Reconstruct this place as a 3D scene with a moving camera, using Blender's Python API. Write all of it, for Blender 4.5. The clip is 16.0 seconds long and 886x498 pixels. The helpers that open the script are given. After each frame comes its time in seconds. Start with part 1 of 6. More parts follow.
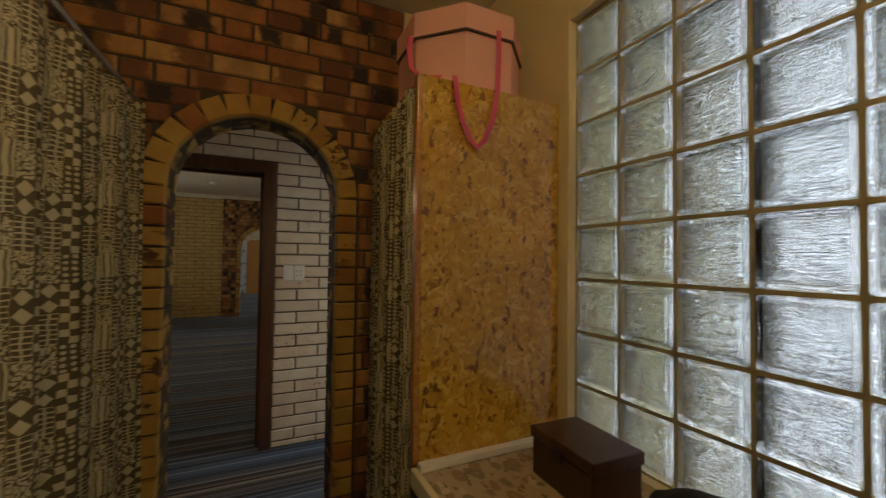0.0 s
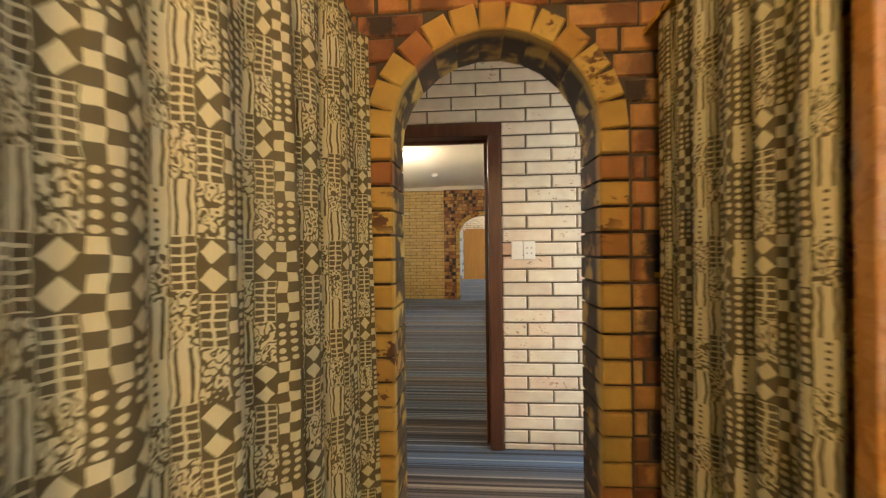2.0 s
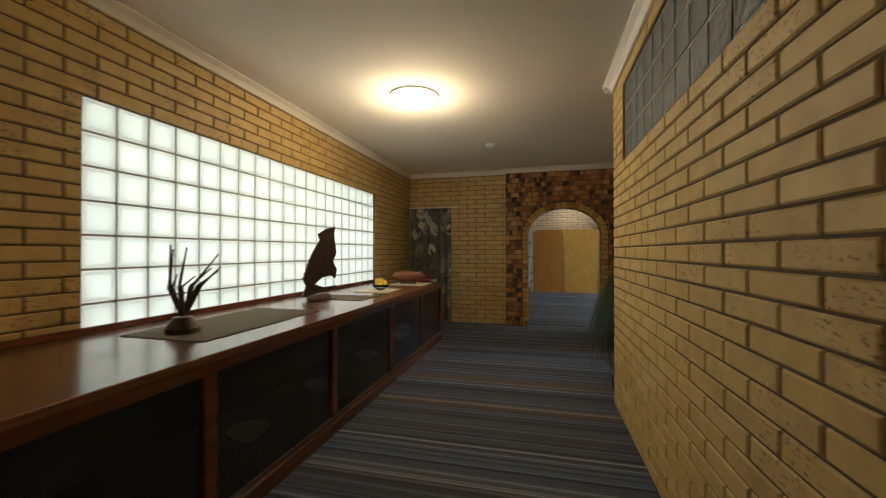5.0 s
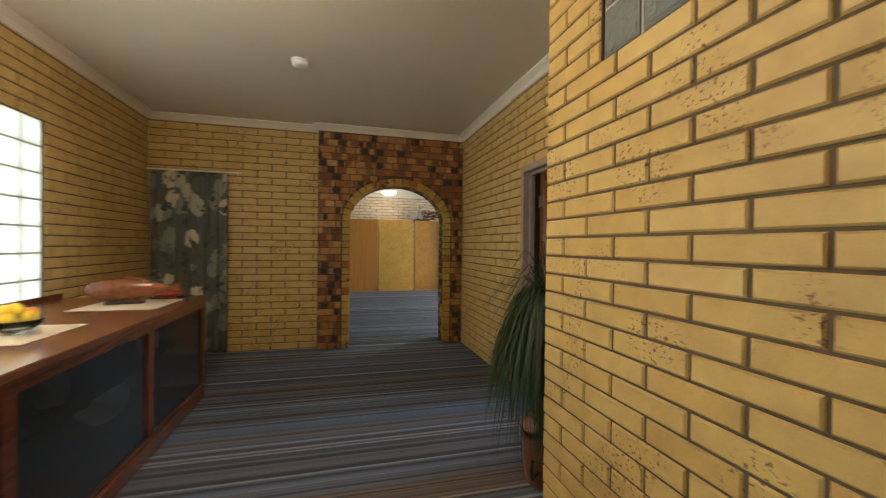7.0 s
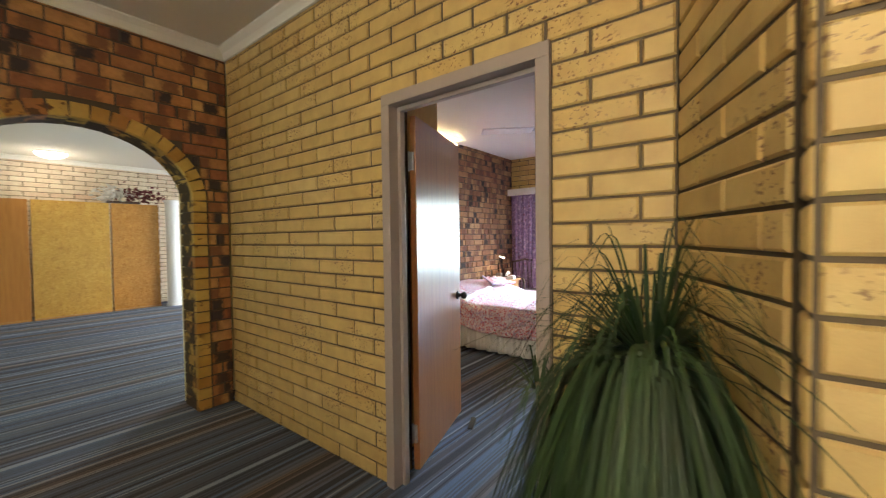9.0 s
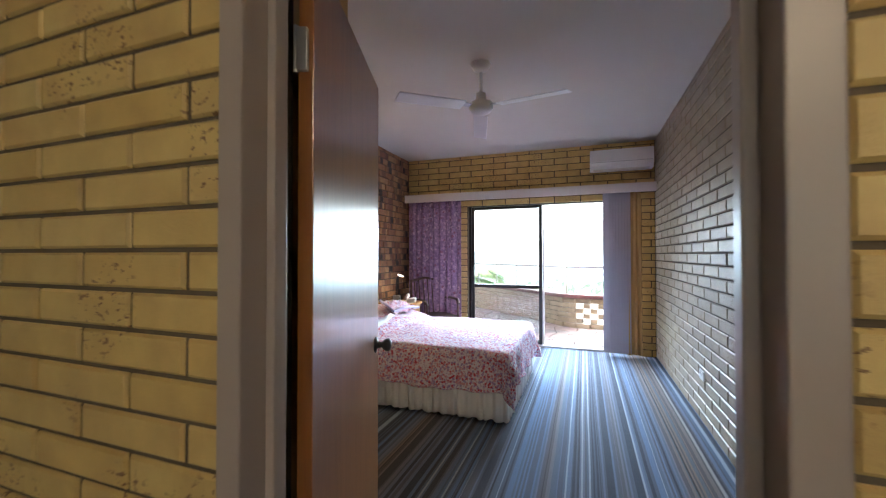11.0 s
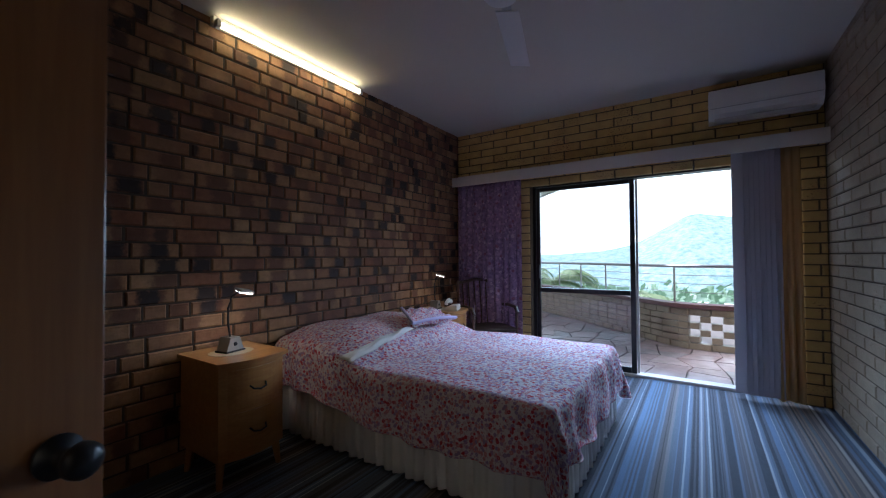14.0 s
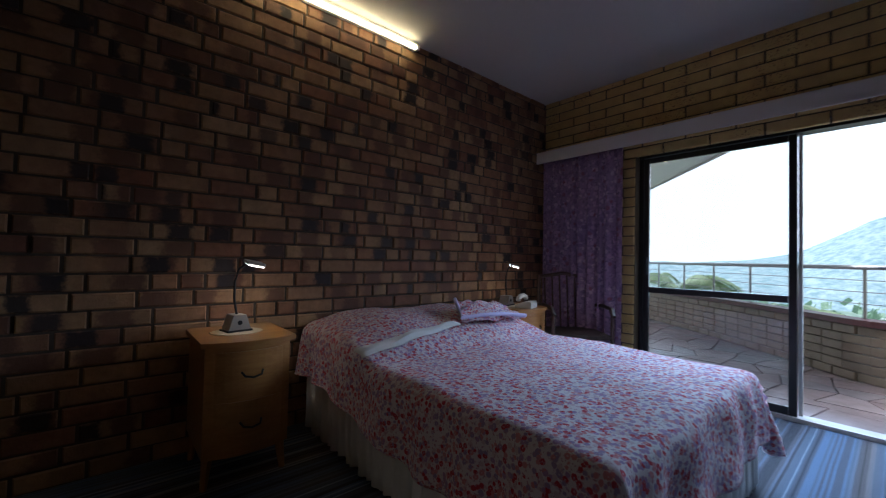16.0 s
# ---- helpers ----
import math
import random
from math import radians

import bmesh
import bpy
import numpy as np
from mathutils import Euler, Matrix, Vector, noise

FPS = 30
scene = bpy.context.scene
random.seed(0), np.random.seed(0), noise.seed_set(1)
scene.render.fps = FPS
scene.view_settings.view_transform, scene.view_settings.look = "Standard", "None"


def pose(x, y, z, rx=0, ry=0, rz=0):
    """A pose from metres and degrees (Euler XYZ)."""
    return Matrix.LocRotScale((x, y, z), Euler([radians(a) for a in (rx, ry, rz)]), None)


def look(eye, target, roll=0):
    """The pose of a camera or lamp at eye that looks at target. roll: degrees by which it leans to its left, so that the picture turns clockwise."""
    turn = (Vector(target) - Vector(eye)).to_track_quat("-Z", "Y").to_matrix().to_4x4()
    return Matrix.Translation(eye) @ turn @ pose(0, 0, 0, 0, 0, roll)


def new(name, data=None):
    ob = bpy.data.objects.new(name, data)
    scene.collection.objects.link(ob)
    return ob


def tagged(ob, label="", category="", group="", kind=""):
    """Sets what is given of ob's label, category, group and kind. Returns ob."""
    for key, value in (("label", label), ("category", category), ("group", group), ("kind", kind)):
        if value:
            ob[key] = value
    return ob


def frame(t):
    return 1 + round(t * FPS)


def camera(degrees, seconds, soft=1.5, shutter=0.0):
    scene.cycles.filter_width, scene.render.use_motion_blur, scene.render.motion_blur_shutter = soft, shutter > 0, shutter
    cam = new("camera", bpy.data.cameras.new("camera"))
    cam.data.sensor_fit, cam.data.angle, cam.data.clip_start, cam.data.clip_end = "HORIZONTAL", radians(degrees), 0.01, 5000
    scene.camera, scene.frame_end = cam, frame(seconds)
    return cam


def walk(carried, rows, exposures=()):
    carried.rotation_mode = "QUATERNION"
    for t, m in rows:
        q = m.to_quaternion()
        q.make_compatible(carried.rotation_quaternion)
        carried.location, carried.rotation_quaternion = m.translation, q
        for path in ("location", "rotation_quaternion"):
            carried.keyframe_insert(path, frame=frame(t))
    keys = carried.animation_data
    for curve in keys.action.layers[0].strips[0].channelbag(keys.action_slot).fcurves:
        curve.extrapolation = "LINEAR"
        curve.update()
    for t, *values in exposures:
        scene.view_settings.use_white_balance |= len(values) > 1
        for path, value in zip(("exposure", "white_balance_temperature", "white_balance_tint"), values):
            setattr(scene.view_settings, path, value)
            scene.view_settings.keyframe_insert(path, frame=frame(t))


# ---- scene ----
cam = camera(97.2, 16.0, soft=1.2, shutter=0.35)
PATH = [
    (0, (0.212, -0.249, 1.4), (1.065, 1.559, 1.453), 0.7),
    (0.5, (0.159, -0.218, 1.384), (0.707, 1.705, 1.427), 0.7),
    (1, (0.116, -0.138, 1.363), (0.364, 1.846, 1.393), 0.5),
    (1.5, (0.11, 0.054, 1.331), (0.151, 2.053, 1.344), 0.2),
    (2, (0.125, 0.372, 1.307), (-0.02, 2.367, 1.3), -0.7),
    (2.5, (0.146, 0.734, 1.299), (-0.159, 2.711, 1.295), -1.4),
    (3, (0.136, 1.16, 1.307), (-0.269, 3.119, 1.307), -1.1),
    (3.5, (0.131, 1.575, 1.305), (-0.372, 3.511, 1.317), -0.5),
    (3.7, (0.115, 1.746, 1.312), (-0.425, 3.672, 1.322), -0.6),
    (5.8, (-0.027, 3.879, 1.345), (-0.344, 5.854, 1.353), 1.7),
    (6, (-0.096, 4.074, 1.34), (-0.285, 6.065, 1.344), 1.8),
    (6.5, (-0.203, 4.535, 1.346), (-0.08, 6.532, 1.337), 1.4),
    (7, (-0.29, 5.056, 1.332), (0.221, 6.989, 1.315), 0.7),
    (7.5, (-0.318, 5.539, 1.332), (0.537, 7.346, 1.289), 0.1),
    (8, (-0.284, 6.036, 1.324), (0.862, 7.674, 1.252), -0.2),
    (8.5, (-0.225, 6.476, 1.318), (1.161, 7.917, 1.252), -0.4),
    (9, (-0.089, 6.866, 1.328), (1.481, 8.104, 1.27), -0.7),
    (9.5, (0.086, 7.2, 1.334), (1.787, 8.251, 1.289), -0.4),
    (10, (0.323, 7.467, 1.322), (2.142, 8.296, 1.288), -0.0),
    (10.2, (0.418, 7.549, 1.317), (2.275, 8.291, 1.292), 0.1),
    (12.3, (1.369, 7.8, 1.229), (3.255, 8.465, 1.284), -0.3),
    (12.5, (1.46, 7.8, 1.255), (3.323, 8.527, 1.294), -0.2),
    (13, (1.678, 7.799, 1.229), (3.476, 8.676, 1.272), -0.3),
    (13.5, (1.87, 7.772, 1.221), (3.602, 8.772, 1.262), -0.4),
    (14, (2.047, 7.747, 1.2), (3.719, 8.845, 1.241), -0.4),
    (14.5, (2.215, 7.721, 1.188), (3.843, 8.882, 1.226), -0.2),
    (15, (2.397, 7.696, 1.159), (3.947, 8.96, 1.201), 0.2),
    (15.5, (2.569, 7.738, 1.113), (4.006, 9.127, 1.164), 0.8),
    (16, (2.76, 7.835, 1.054), (4.062, 9.352, 1.103), 1.3),
]
EXPOSURES = [(0.0, 0.65, 6500, 10), (0.5, 1.50, 6500, 10), (1.0, 2.20, 6500, 10), (1.5, 2.75, 6500, 10), (2.5, 2.85, 6500, 10), (3.7, 2.50, 6500, 10), (5.8, 0.95, 6500, 10), (6.2, 1.00, 6500, 10), (6.6, 1.45, 6500, 10), (7.0, 2.00, 6500, 10), (7.5, 2.45, 6500, 10), (9.0, 2.45, 6500, 10), (10.2, 2.30, 6500, 10),
             (12.3, 0.52, 5300, 12), (13.5, -0.05, 5300, 12), (14.5, -0.40, 5400, 12), (16.0, -0.62, 5400, 12)]
walk(cam, [(t, look(eye, target, roll)) for t, eye, target, roll in PATH], EXPOSURES)

# ---- sky, sun and lamps ----
world = bpy.data.worlds.new("world")
scene.world = world
world.use_nodes = True
wt = world.node_tree
sky = wt.nodes.new("ShaderNodeTexSky")
sky.sky_type = "NISHITA"
sky.sun_disc = False
sky.sun_elevation = radians(58)
sky.sun_rotation = radians(-7)
sky.air_density = 1.0
sky.dust_density = 4.0
wt.nodes["Background"].inputs["Strength"].default_value = 0.15
wt.links.new(sky.outputs[0], wt.nodes["Background"].inputs["Color"])
sun_data = bpy.data.lights.new("sun", "SUN")
sun_data.energy = 4.5
sun_data.angle = radians(12)
sun_data.color = (1.0, 0.95, 0.88)
sun = new("sun", sun_data)
sun.matrix_world = look((-4, 32, 52), (0, 0, 0))


def lamp(name, kind, place, energy, color, size=0.1, target=None, size_y=0.0):
    data = bpy.data.lights.new(name, kind)
    data.energy, data.color = energy, color
    if kind == "AREA":
        data.shape = "RECTANGLE"
        data.size, data.size_y = size, size_y or size
    else:
        data.shadow_soft_size = size
    ob = new(name, data)
    ob.matrix_world = look(place, target) if target else Matrix.Translation(place)
    return ob


DAY = (0.86, 0.93, 1.0)
WARM = (1.0, 0.78, 0.50)
lamp("daylight_hall", "AREA", (-2.62, 6.69, 1.54), 9, (1.0, 0.98, 0.92), 4.0, (0, 6.69, 1.54), 1.4)
bay = lamp("daylight_bedroom", "AREA", (6.335, 8.38, 1.1), 44, (0.60, 0.80, 1.0), 1.8, (5.0, 8.38, -0.3), 1.5)
bay.data.spread = radians(105)
lamp("daylight_far_room", "AREA", (5.62, 13.6, 1.4), 36, DAY, 2.6, (1.5, 13.6, 1.0), 1.9)
lamp("daylight_passage", "AREA", (1.86, 2.42, 1.25), 1.0, (1.0, 0.95, 0.92), 0.7, (0, 2.42, 1.2), 1.9)
lamp("hall_lamp", "POINT", (-1.12, 6.62, 2.56), 14, WARM, 0.17)
lamp("far_room_lamp", "POINT", (1.05, 16.25, 2.45), 2.2, (1.0, 0.88, 0.70), 0.17)
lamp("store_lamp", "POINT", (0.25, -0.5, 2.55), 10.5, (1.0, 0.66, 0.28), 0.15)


# ---- material helpers ----
def material(name, rough=0.6, metal=0.0, color=(0.5, 0.5, 0.5), coat=0.0):
    m = bpy.data.materials.new(name)
    m.use_nodes = True
    b = m.node_tree.nodes["Principled BSDF"]
    b.inputs["Roughness"].default_value = rough
    b.inputs["Metallic"].default_value = metal
    b.inputs["Base Color"].default_value = (*color, 1)
    b.inputs["Coat Weight"].default_value = coat
    b.inputs["Coat Roughness"].default_value = 0.15
    return m, m.node_tree, b


def plug(nt, node, key, value):
    if isinstance(value, bpy.types.NodeSocket):
        nt.links.new(value, node.inputs[key])
    elif value is not None:
        node.inputs[key].default_value = value


def calc(nt, op, a, b=None, c=None):
    n = nt.nodes.new("ShaderNodeMath")
    n.operation = op
    plug(nt, n, 0, a)
    plug(nt, n, 1, b)
    plug(nt, n, 2, c)
    return n.outputs[0]


def vec(nt, x, y, z=0.0):
    n = nt.nodes.new("ShaderNodeCombineXYZ")
    plug(nt, n, 0, x)
    plug(nt, n, 1, y)
    plug(nt, n, 2, z)
    return n.outputs[0]


def xyz(nt, v):
    n = nt.nodes.new("ShaderNodeSeparateXYZ")
    plug(nt, n, 0, v)
    return n.outputs


def place(nt):
    return nt.nodes.new("ShaderNodeNewGeometry").outputs["Position"]


def local(nt):
    return nt.nodes.new("ShaderNodeTexCoord").outputs["Object"]


def cloth_uv(nt):
    return nt.nodes.new("ShaderNodeTexCoord").outputs["UV"]


def scaled(nt, v, s):
    n = nt.nodes.new("ShaderNodeVectorMath")
    n.operation = "MULTIPLY"
    plug(nt, n, 0, v)
    n.inputs[1].default_value = s
    return n.outputs[0]


def shifted(nt, v, w):
    n = nt.nodes.new("ShaderNodeVectorMath")
    n.operation = "ADD"
    plug(nt, n, 0, v)
    plug(nt, n, 1, w)
    return n.outputs[0]


def noisy(nt, v, scale, detail=3.0, rough=0.55, distort=0.0):
    n = nt.nodes.new("ShaderNodeTexNoise")
    plug(nt, n, "Vector", v)
    n.inputs["Scale"].default_value = scale
    n.inputs["Detail"].default_value = detail
    n.inputs["Roughness"].default_value = rough
    n.inputs["Distortion"].default_value = distort
    return n.outputs[0]


def cells(nt, v, scale, feature="F1"):
    n = nt.nodes.new("ShaderNodeTexVoronoi")
    n.feature = feature
    plug(nt, n, "Vector", v)
    n.inputs["Scale"].default_value = scale
    return n


def dice(nt, v):
    n = nt.nodes.new("ShaderNodeTexWhiteNoise")
    plug(nt, n, "Vector", v)
    return n.outputs[0]


def ramp(nt, f, stops, mode="LINEAR"):
    n = nt.nodes.new("ShaderNodeValToRGB")
    n.color_ramp.interpolation = mode
    e = n.color_ramp.elements
    while len(e) < len(stops):
        e.new(0.5)
    for k, (p, c) in enumerate(stops):
        e[k].position = p
        e[k].color = (*c, 1)
    plug(nt, n, 0, f)
    return n.outputs[0]


def mix(nt, f, a, b, kind="MIX"):
    n = nt.nodes.new("ShaderNodeMix")
    n.data_type, n.blend_type = "RGBA", kind
    plug(nt, n, 0, f)
    plug(nt, n, 6, a if isinstance(a, bpy.types.NodeSocket) else (*a, 1))
    plug(nt, n, 7, b if isinstance(b, bpy.types.NodeSocket) else (*b, 1))
    return n.outputs[2]


def bump(nt, b, height, strength=0.4, dist=0.01):
    n = nt.nodes.new("ShaderNodeBump")
    n.inputs["Strength"].default_value = strength
    n.inputs["Distance"].default_value = dist
    plug(nt, n, "Height", height)
    nt.links.new(n.outputs[0], b.inputs["Normal"])


def chance(nt):
    a = nt.nodes.new("ShaderNodeObjectInfo").outputs["Random"]
    c = nt.nodes.new("ShaderNodeNewGeometry").outputs["Random Per Island"]
    return calc(nt, "FRACT", calc(nt, "ADD", a, calc(nt, "MULTIPLY", c, 7.31)))


def step(nt, f, edge, soft=0.05):
    n = nt.nodes.new("ShaderNodeMapRange")
    n.interpolation_type = "SMOOTHSTEP"
    plug(nt, n, 0, f)
    n.inputs[1].default_value = edge - soft
    n.inputs[2].default_value = edge + soft
    return n.outputs[0]


# ---- materials ----
def brick_material(name, stops, spot, spot_edge, spot_scale, burn=None, rough=0.75, burn_edge=0.60, deep=False):
    m, nt, b = material(name, rough)
    p = place(nt)
    base = ramp(nt, chance(nt), stops)
    tone = noisy(nt, p, 9, 4)
    base = mix(nt, 0.35, base, ramp(nt, tone, [(0.3, (0.35, 0.3, 0.25)), (0.7, (0.75, 0.7, 0.6))]), "OVERLAY")
    pits = noisy(nt, scaled(nt, p, (1.0, 1.0, 1.6)), spot_scale, 3, 0.6)
    gate = step(nt, noisy(nt, shifted(nt, p, (3.1, 7.7, 1.3)), 3.2, 1), 0.575, 0.05)
    base = mix(nt, calc(nt, "MULTIPLY", step(nt, pits, spot_edge, 0.03), gate), base, spot)
    if burn:
        v = shifted(nt, p, vec(nt, calc(nt, "MULTIPLY", chance(nt), 9.0), 0.0))
        char = calc(nt, "ADD", calc(nt, "MULTIPLY", noisy(nt, v, 8.0, 2), 0.92), calc(nt, "MULTIPLY", noisy(nt, p, 70, 3), 0.08))
        char = step(nt, char, burn_edge, 0.08)
        if deep:
            char = calc(nt, "MULTIPLY", char, step(nt, xyz(nt, local(nt))[1], 0.045, 0.02))
        base = mix(nt, calc(nt, "MULTIPLY", char, 0.93), base, burn)
    nt.links.new(base, b.inputs["Base Color"])
    bump(nt, b, noisy(nt, p, 120, 4, 0.7), 0.35, 0.004)
    return m


BUFF = brick_material("buff_brick", [(0.0, (0.53, 0.365, 0.13)), (0.5, (0.57, 0.41, 0.16)), (0.8, (0.54, 0.37, 0.13)), (1.0, (0.60, 0.44, 0.185))], (0.20, 0.10, 0.04), 0.60, 52, rough=0.5)
PALE = brick_material("pale_brick", [(0.0, (0.60, 0.50, 0.38)), (0.5, (0.68, 0.58, 0.46)), (0.9, (0.64, 0.50, 0.38)), (1.0, (0.62, 0.46, 0.34))], (0.36, 0.20, 0.13), 0.645, 34)


def kiln_brick(name, stops, scorch, soot, sooty, rough=0.7):
    """Clinker bricks: warm faces, each with square scorch and soot marks from the kiln stack."""
    m, nt, b = material(name, rough)
    p = place(nt)
    u, v, _ = xyz(nt, cloth_uv(nt))
    r = chance(nt)
    draw = [dice(nt, vec(nt, calc(nt, "MULTIPLY", r, 91.7), k, 0.0)) for k in (1.5, 2.5, 3.5, 4.5, 5.5)]
    base = ramp(nt, draw[0], stops)
    base = mix(nt, 0.5, base, ramp(nt, noisy(nt, p, 16, 5, 0.65), [(0.3, (0.30, 0.25, 0.22)), (0.7, (0.78, 0.74, 0.68))]), "OVERLAY")
    rag = calc(nt, "ADD", calc(nt, "MULTIPLY", noisy(nt, p, 26, 3), 1.1), calc(nt, "MULTIPLY", noisy(nt, p, 90, 3), 0.5))

    def mark(where, wide, size):
        du = calc(nt, "ABSOLUTE", calc(nt, "SUBTRACT", u, calc(nt, "MULTIPLY", calc(nt, "SUBTRACT", where, 0.5), 0.20)))
        half = calc(nt, "ADD", size, calc(nt, "MULTIPLY", wide, 0.03))
        d = calc(nt, "MAXIMUM", calc(nt, "DIVIDE", du, half), calc(nt, "DIVIDE", calc(nt, "ABSOLUTE", v), 0.044))
        return calc(nt, "SUBTRACT", 1.0, step(nt, calc(nt, "ADD", d, rag), 1.75, 0.32))
    brown = calc(nt, "MULTIPLY", mark(draw[1], draw[3], 0.05), calc(nt, "MULTIPLY", step(nt, draw[2], 0.40, 0.1), 0.80))
    base = mix(nt, brown, base, scorch)
    black = calc(nt, "MULTIPLY", mark(draw[3], draw[1], 0.034), calc(nt, "MULTIPLY", step(nt, draw[4], sooty, 0.05), 0.95))
    base = mix(nt, black, base, soot)
    nt.links.new(base, b.inputs["Base Color"])
    bump(nt, b, calc(nt, "ADD", noisy(nt, p, 120, 4, 0.7), calc(nt, "MULTIPLY", noisy(nt, p, 22, 3), 1.5)), 0.45, 0.006)
    return m


KLINKER = kiln_brick("clinker_brick", [(0.0, (0.46, 0.25, 0.08)), (0.3, (0.34, 0.14, 0.05)), (0.5, (0.52, 0.31, 0.11)), (0.7, (0.28, 0.10, 0.04)), (0.85, (0.42, 0.19, 0.06)), (1.0, (0.20, 0.075, 0.035))], (0.14, 0.05, 0.025), (0.022, 0.016, 0.020), 0.62)
ROOM_BRICK = kiln_brick("bedroom_clinker_brick", [(0.0, (0.36, 0.215, 0.11)), (0.3, (0.29, 0.15, 0.08)), (0.5, (0.40, 0.25, 0.13)), (0.7, (0.23, 0.10, 0.055)), (0.85, (0.33, 0.18, 0.09)), (1.0, (0.19, 0.08, 0.05))], (0.13, 0.055, 0.036), (0.026, 0.019, 0.022), 0.74)
# Buff brick again, with dim bluish daylight mixed into its base colours.
SKYLIT_BUFF = brick_material("skylit_buff_brick", [(0.0, (0.28, 0.23, 0.175)), (0.5, (0.33, 0.275, 0.21)), (0.8, (0.30, 0.24, 0.175)), (1.0, (0.36, 0.31, 0.235))], (0.20, 0.13, 0.08), 0.60, 52, rough=0.42)
HEADER = brick_material("header_brick", [(0.0, (0.46, 0.29, 0.065)), (0.6, (0.52, 0.35, 0.09)), (0.85, (0.42, 0.23, 0.05)), (1.0, (0.34, 0.13, 0.045))], (0.12, 0.05, 0.02), 0.56, 12, (0.02, 0.012, 0.008), burn_edge=0.43, deep=True)


def plain(name, color, rough=0.7, grain=60.0, depth=0.15, metal=0.0, wear=0.15, coat=0.0):
    m, nt, b = material(name, rough, metal, color, coat)
    p = local(nt)
    dark = tuple(c * 0.8 for c in color)
    base = mix(nt, calc(nt, "MULTIPLY", noisy(nt, p, 4, 4), wear * 2), color, dark)
    nt.links.new(base, b.inputs["Base Color"])
    bump(nt, b, noisy(nt, p, grain, 3), depth, 0.003)
    return m


MORTAR = plain("mortar", (0.12, 0.09, 0.055), 0.95, 90, 0.5)
DARK_MORTAR = plain("dark_mortar", (0.085, 0.065, 0.05), 0.95, 90, 0.5)
CEILING = plain("ceiling_paint", (0.78, 0.74, 0.66), 0.85, 25, 0.05, wear=0.06)
# Ceiling paint darkened to put the bedroom's dimmer light into its colour.
DIM_CEILING = plain("dimmed_ceiling_paint", (0.62, 0.58, 0.52), 0.85, 25, 0.05, wear=0.08)
CORNICE = plain("cornice_paint", (0.80, 0.77, 0.70), 0.7, 25, 0.05, wear=0.06)
CREAM = plain("cream_paint", (0.72, 0.62, 0.36), 0.75, 30, 0.08, wear=0.1)
TAUPE = plain("taupe_gloss_paint", (0.36, 0.29, 0.25), 0.35, 40, 0.05)
WHITE = plain("white_enamel", (0.80, 0.80, 0.80), 0.35, 40, 0.03, wear=0.06)
PELMET = plain("pelmet_paint", (0.66, 0.62, 0.58), 0.5, 30, 0.05)
PLASTIC = plain("ivory_plastic", (0.78, 0.74, 0.66), 0.35, 50, 0.02, wear=0.05)
BLACK = plain("black_metal", (0.015, 0.015, 0.018), 0.35, 60, 0.05)
BRONZE = plain("bronze_aluminium", (0.025, 0.022, 0.022), 0.4, 60, 0.04, metal=0.4)
STEEL = plain("grey_steel", (0.42, 0.42, 0.43), 0.35, 60, 0.03, metal=0.9)
SILVER = plain("silver_plastic", (0.42, 0.40, 0.36), 0.3, 60, 0.02, metal=0.4)
PINK = plain("pink_card", (0.80, 0.42, 0.33), 0.5, 40, 0.05, wear=0.08)
RIBBON = plain("pink_ribbon", (0.70, 0.10, 0.18), 0.4, 80, 0.05)
BLACK_CLOTH = plain("black_cloth", (0.02, 0.02, 0.022), 0.8, 90, 0.3)
LACE = plain("cream_lace", (0.66, 0.60, 0.48), 0.9, 160, 0.5, wear=0.3)
TERRACOTTA = plain("brown_glaze", (0.17, 0.065, 0.032), 0.3, 20, 0.1)
LEMON = plain("lemon_peel", (0.85, 0.60, 0.05), 0.4, 120, 0.2)
ORANGE = plain("orange_peel", (0.80, 0.28, 0.03), 0.4, 120, 0.2)
RED = plain("red_fruit", (0.35, 0.03, 0.02), 0.35, 60, 0.1)
RUFFLE = plain("white_cotton", (0.82, 0.81, 0.80), 0.9, 140, 0.3, wear=0.1)
LILAC = plain("lilac_cotton", (0.58, 0.54, 0.78), 0.9, 140, 0.3, wear=0.1)
SHEER = plain("pale_blind_fabric", (0.52, 0.50, 0.56), 0.85, 140, 0.3, wear=0.1)
TAN = plain("tan_curtain_fabric", (0.56, 0.38, 0.17), 0.9, 140, 0.3, wear=0.1)
for cloth, tint in ((SHEER, (0.46, 0.42, 0.42, 1)), (TAN, (0.60, 0.38, 0.15, 1))):
    nt = cloth.node_tree
    tr = nt.nodes.new("ShaderNodeBsdfTranslucent")
    tr.inputs[0].default_value = tint
    ms = nt.nodes.new("ShaderNodeMixShader")
    ms.inputs[0].default_value = 0.22
    nt.links.new(nt.nodes["Principled BSDF"].outputs[0], ms.inputs[1])
    nt.links.new(tr.outputs[0], ms.inputs[2])
    nt.links.new(ms.outputs[0], nt.nodes["Material Output"].inputs[0])
COPING = plain("maroon_coping_tile", (0.14, 0.06, 0.06), 0.45, 30, 0.2)
RENDERED = plain("grey_render", (0.55, 0.53, 0.50), 0.9, 40, 0.3)
PETAL = plain("white_petals", (0.75, 0.72, 0.66), 0.8, 60, 0.2)
DRIED = plain("dried_maroon_leaves", (0.16, 0.03, 0.03), 0.8, 60, 0.2)


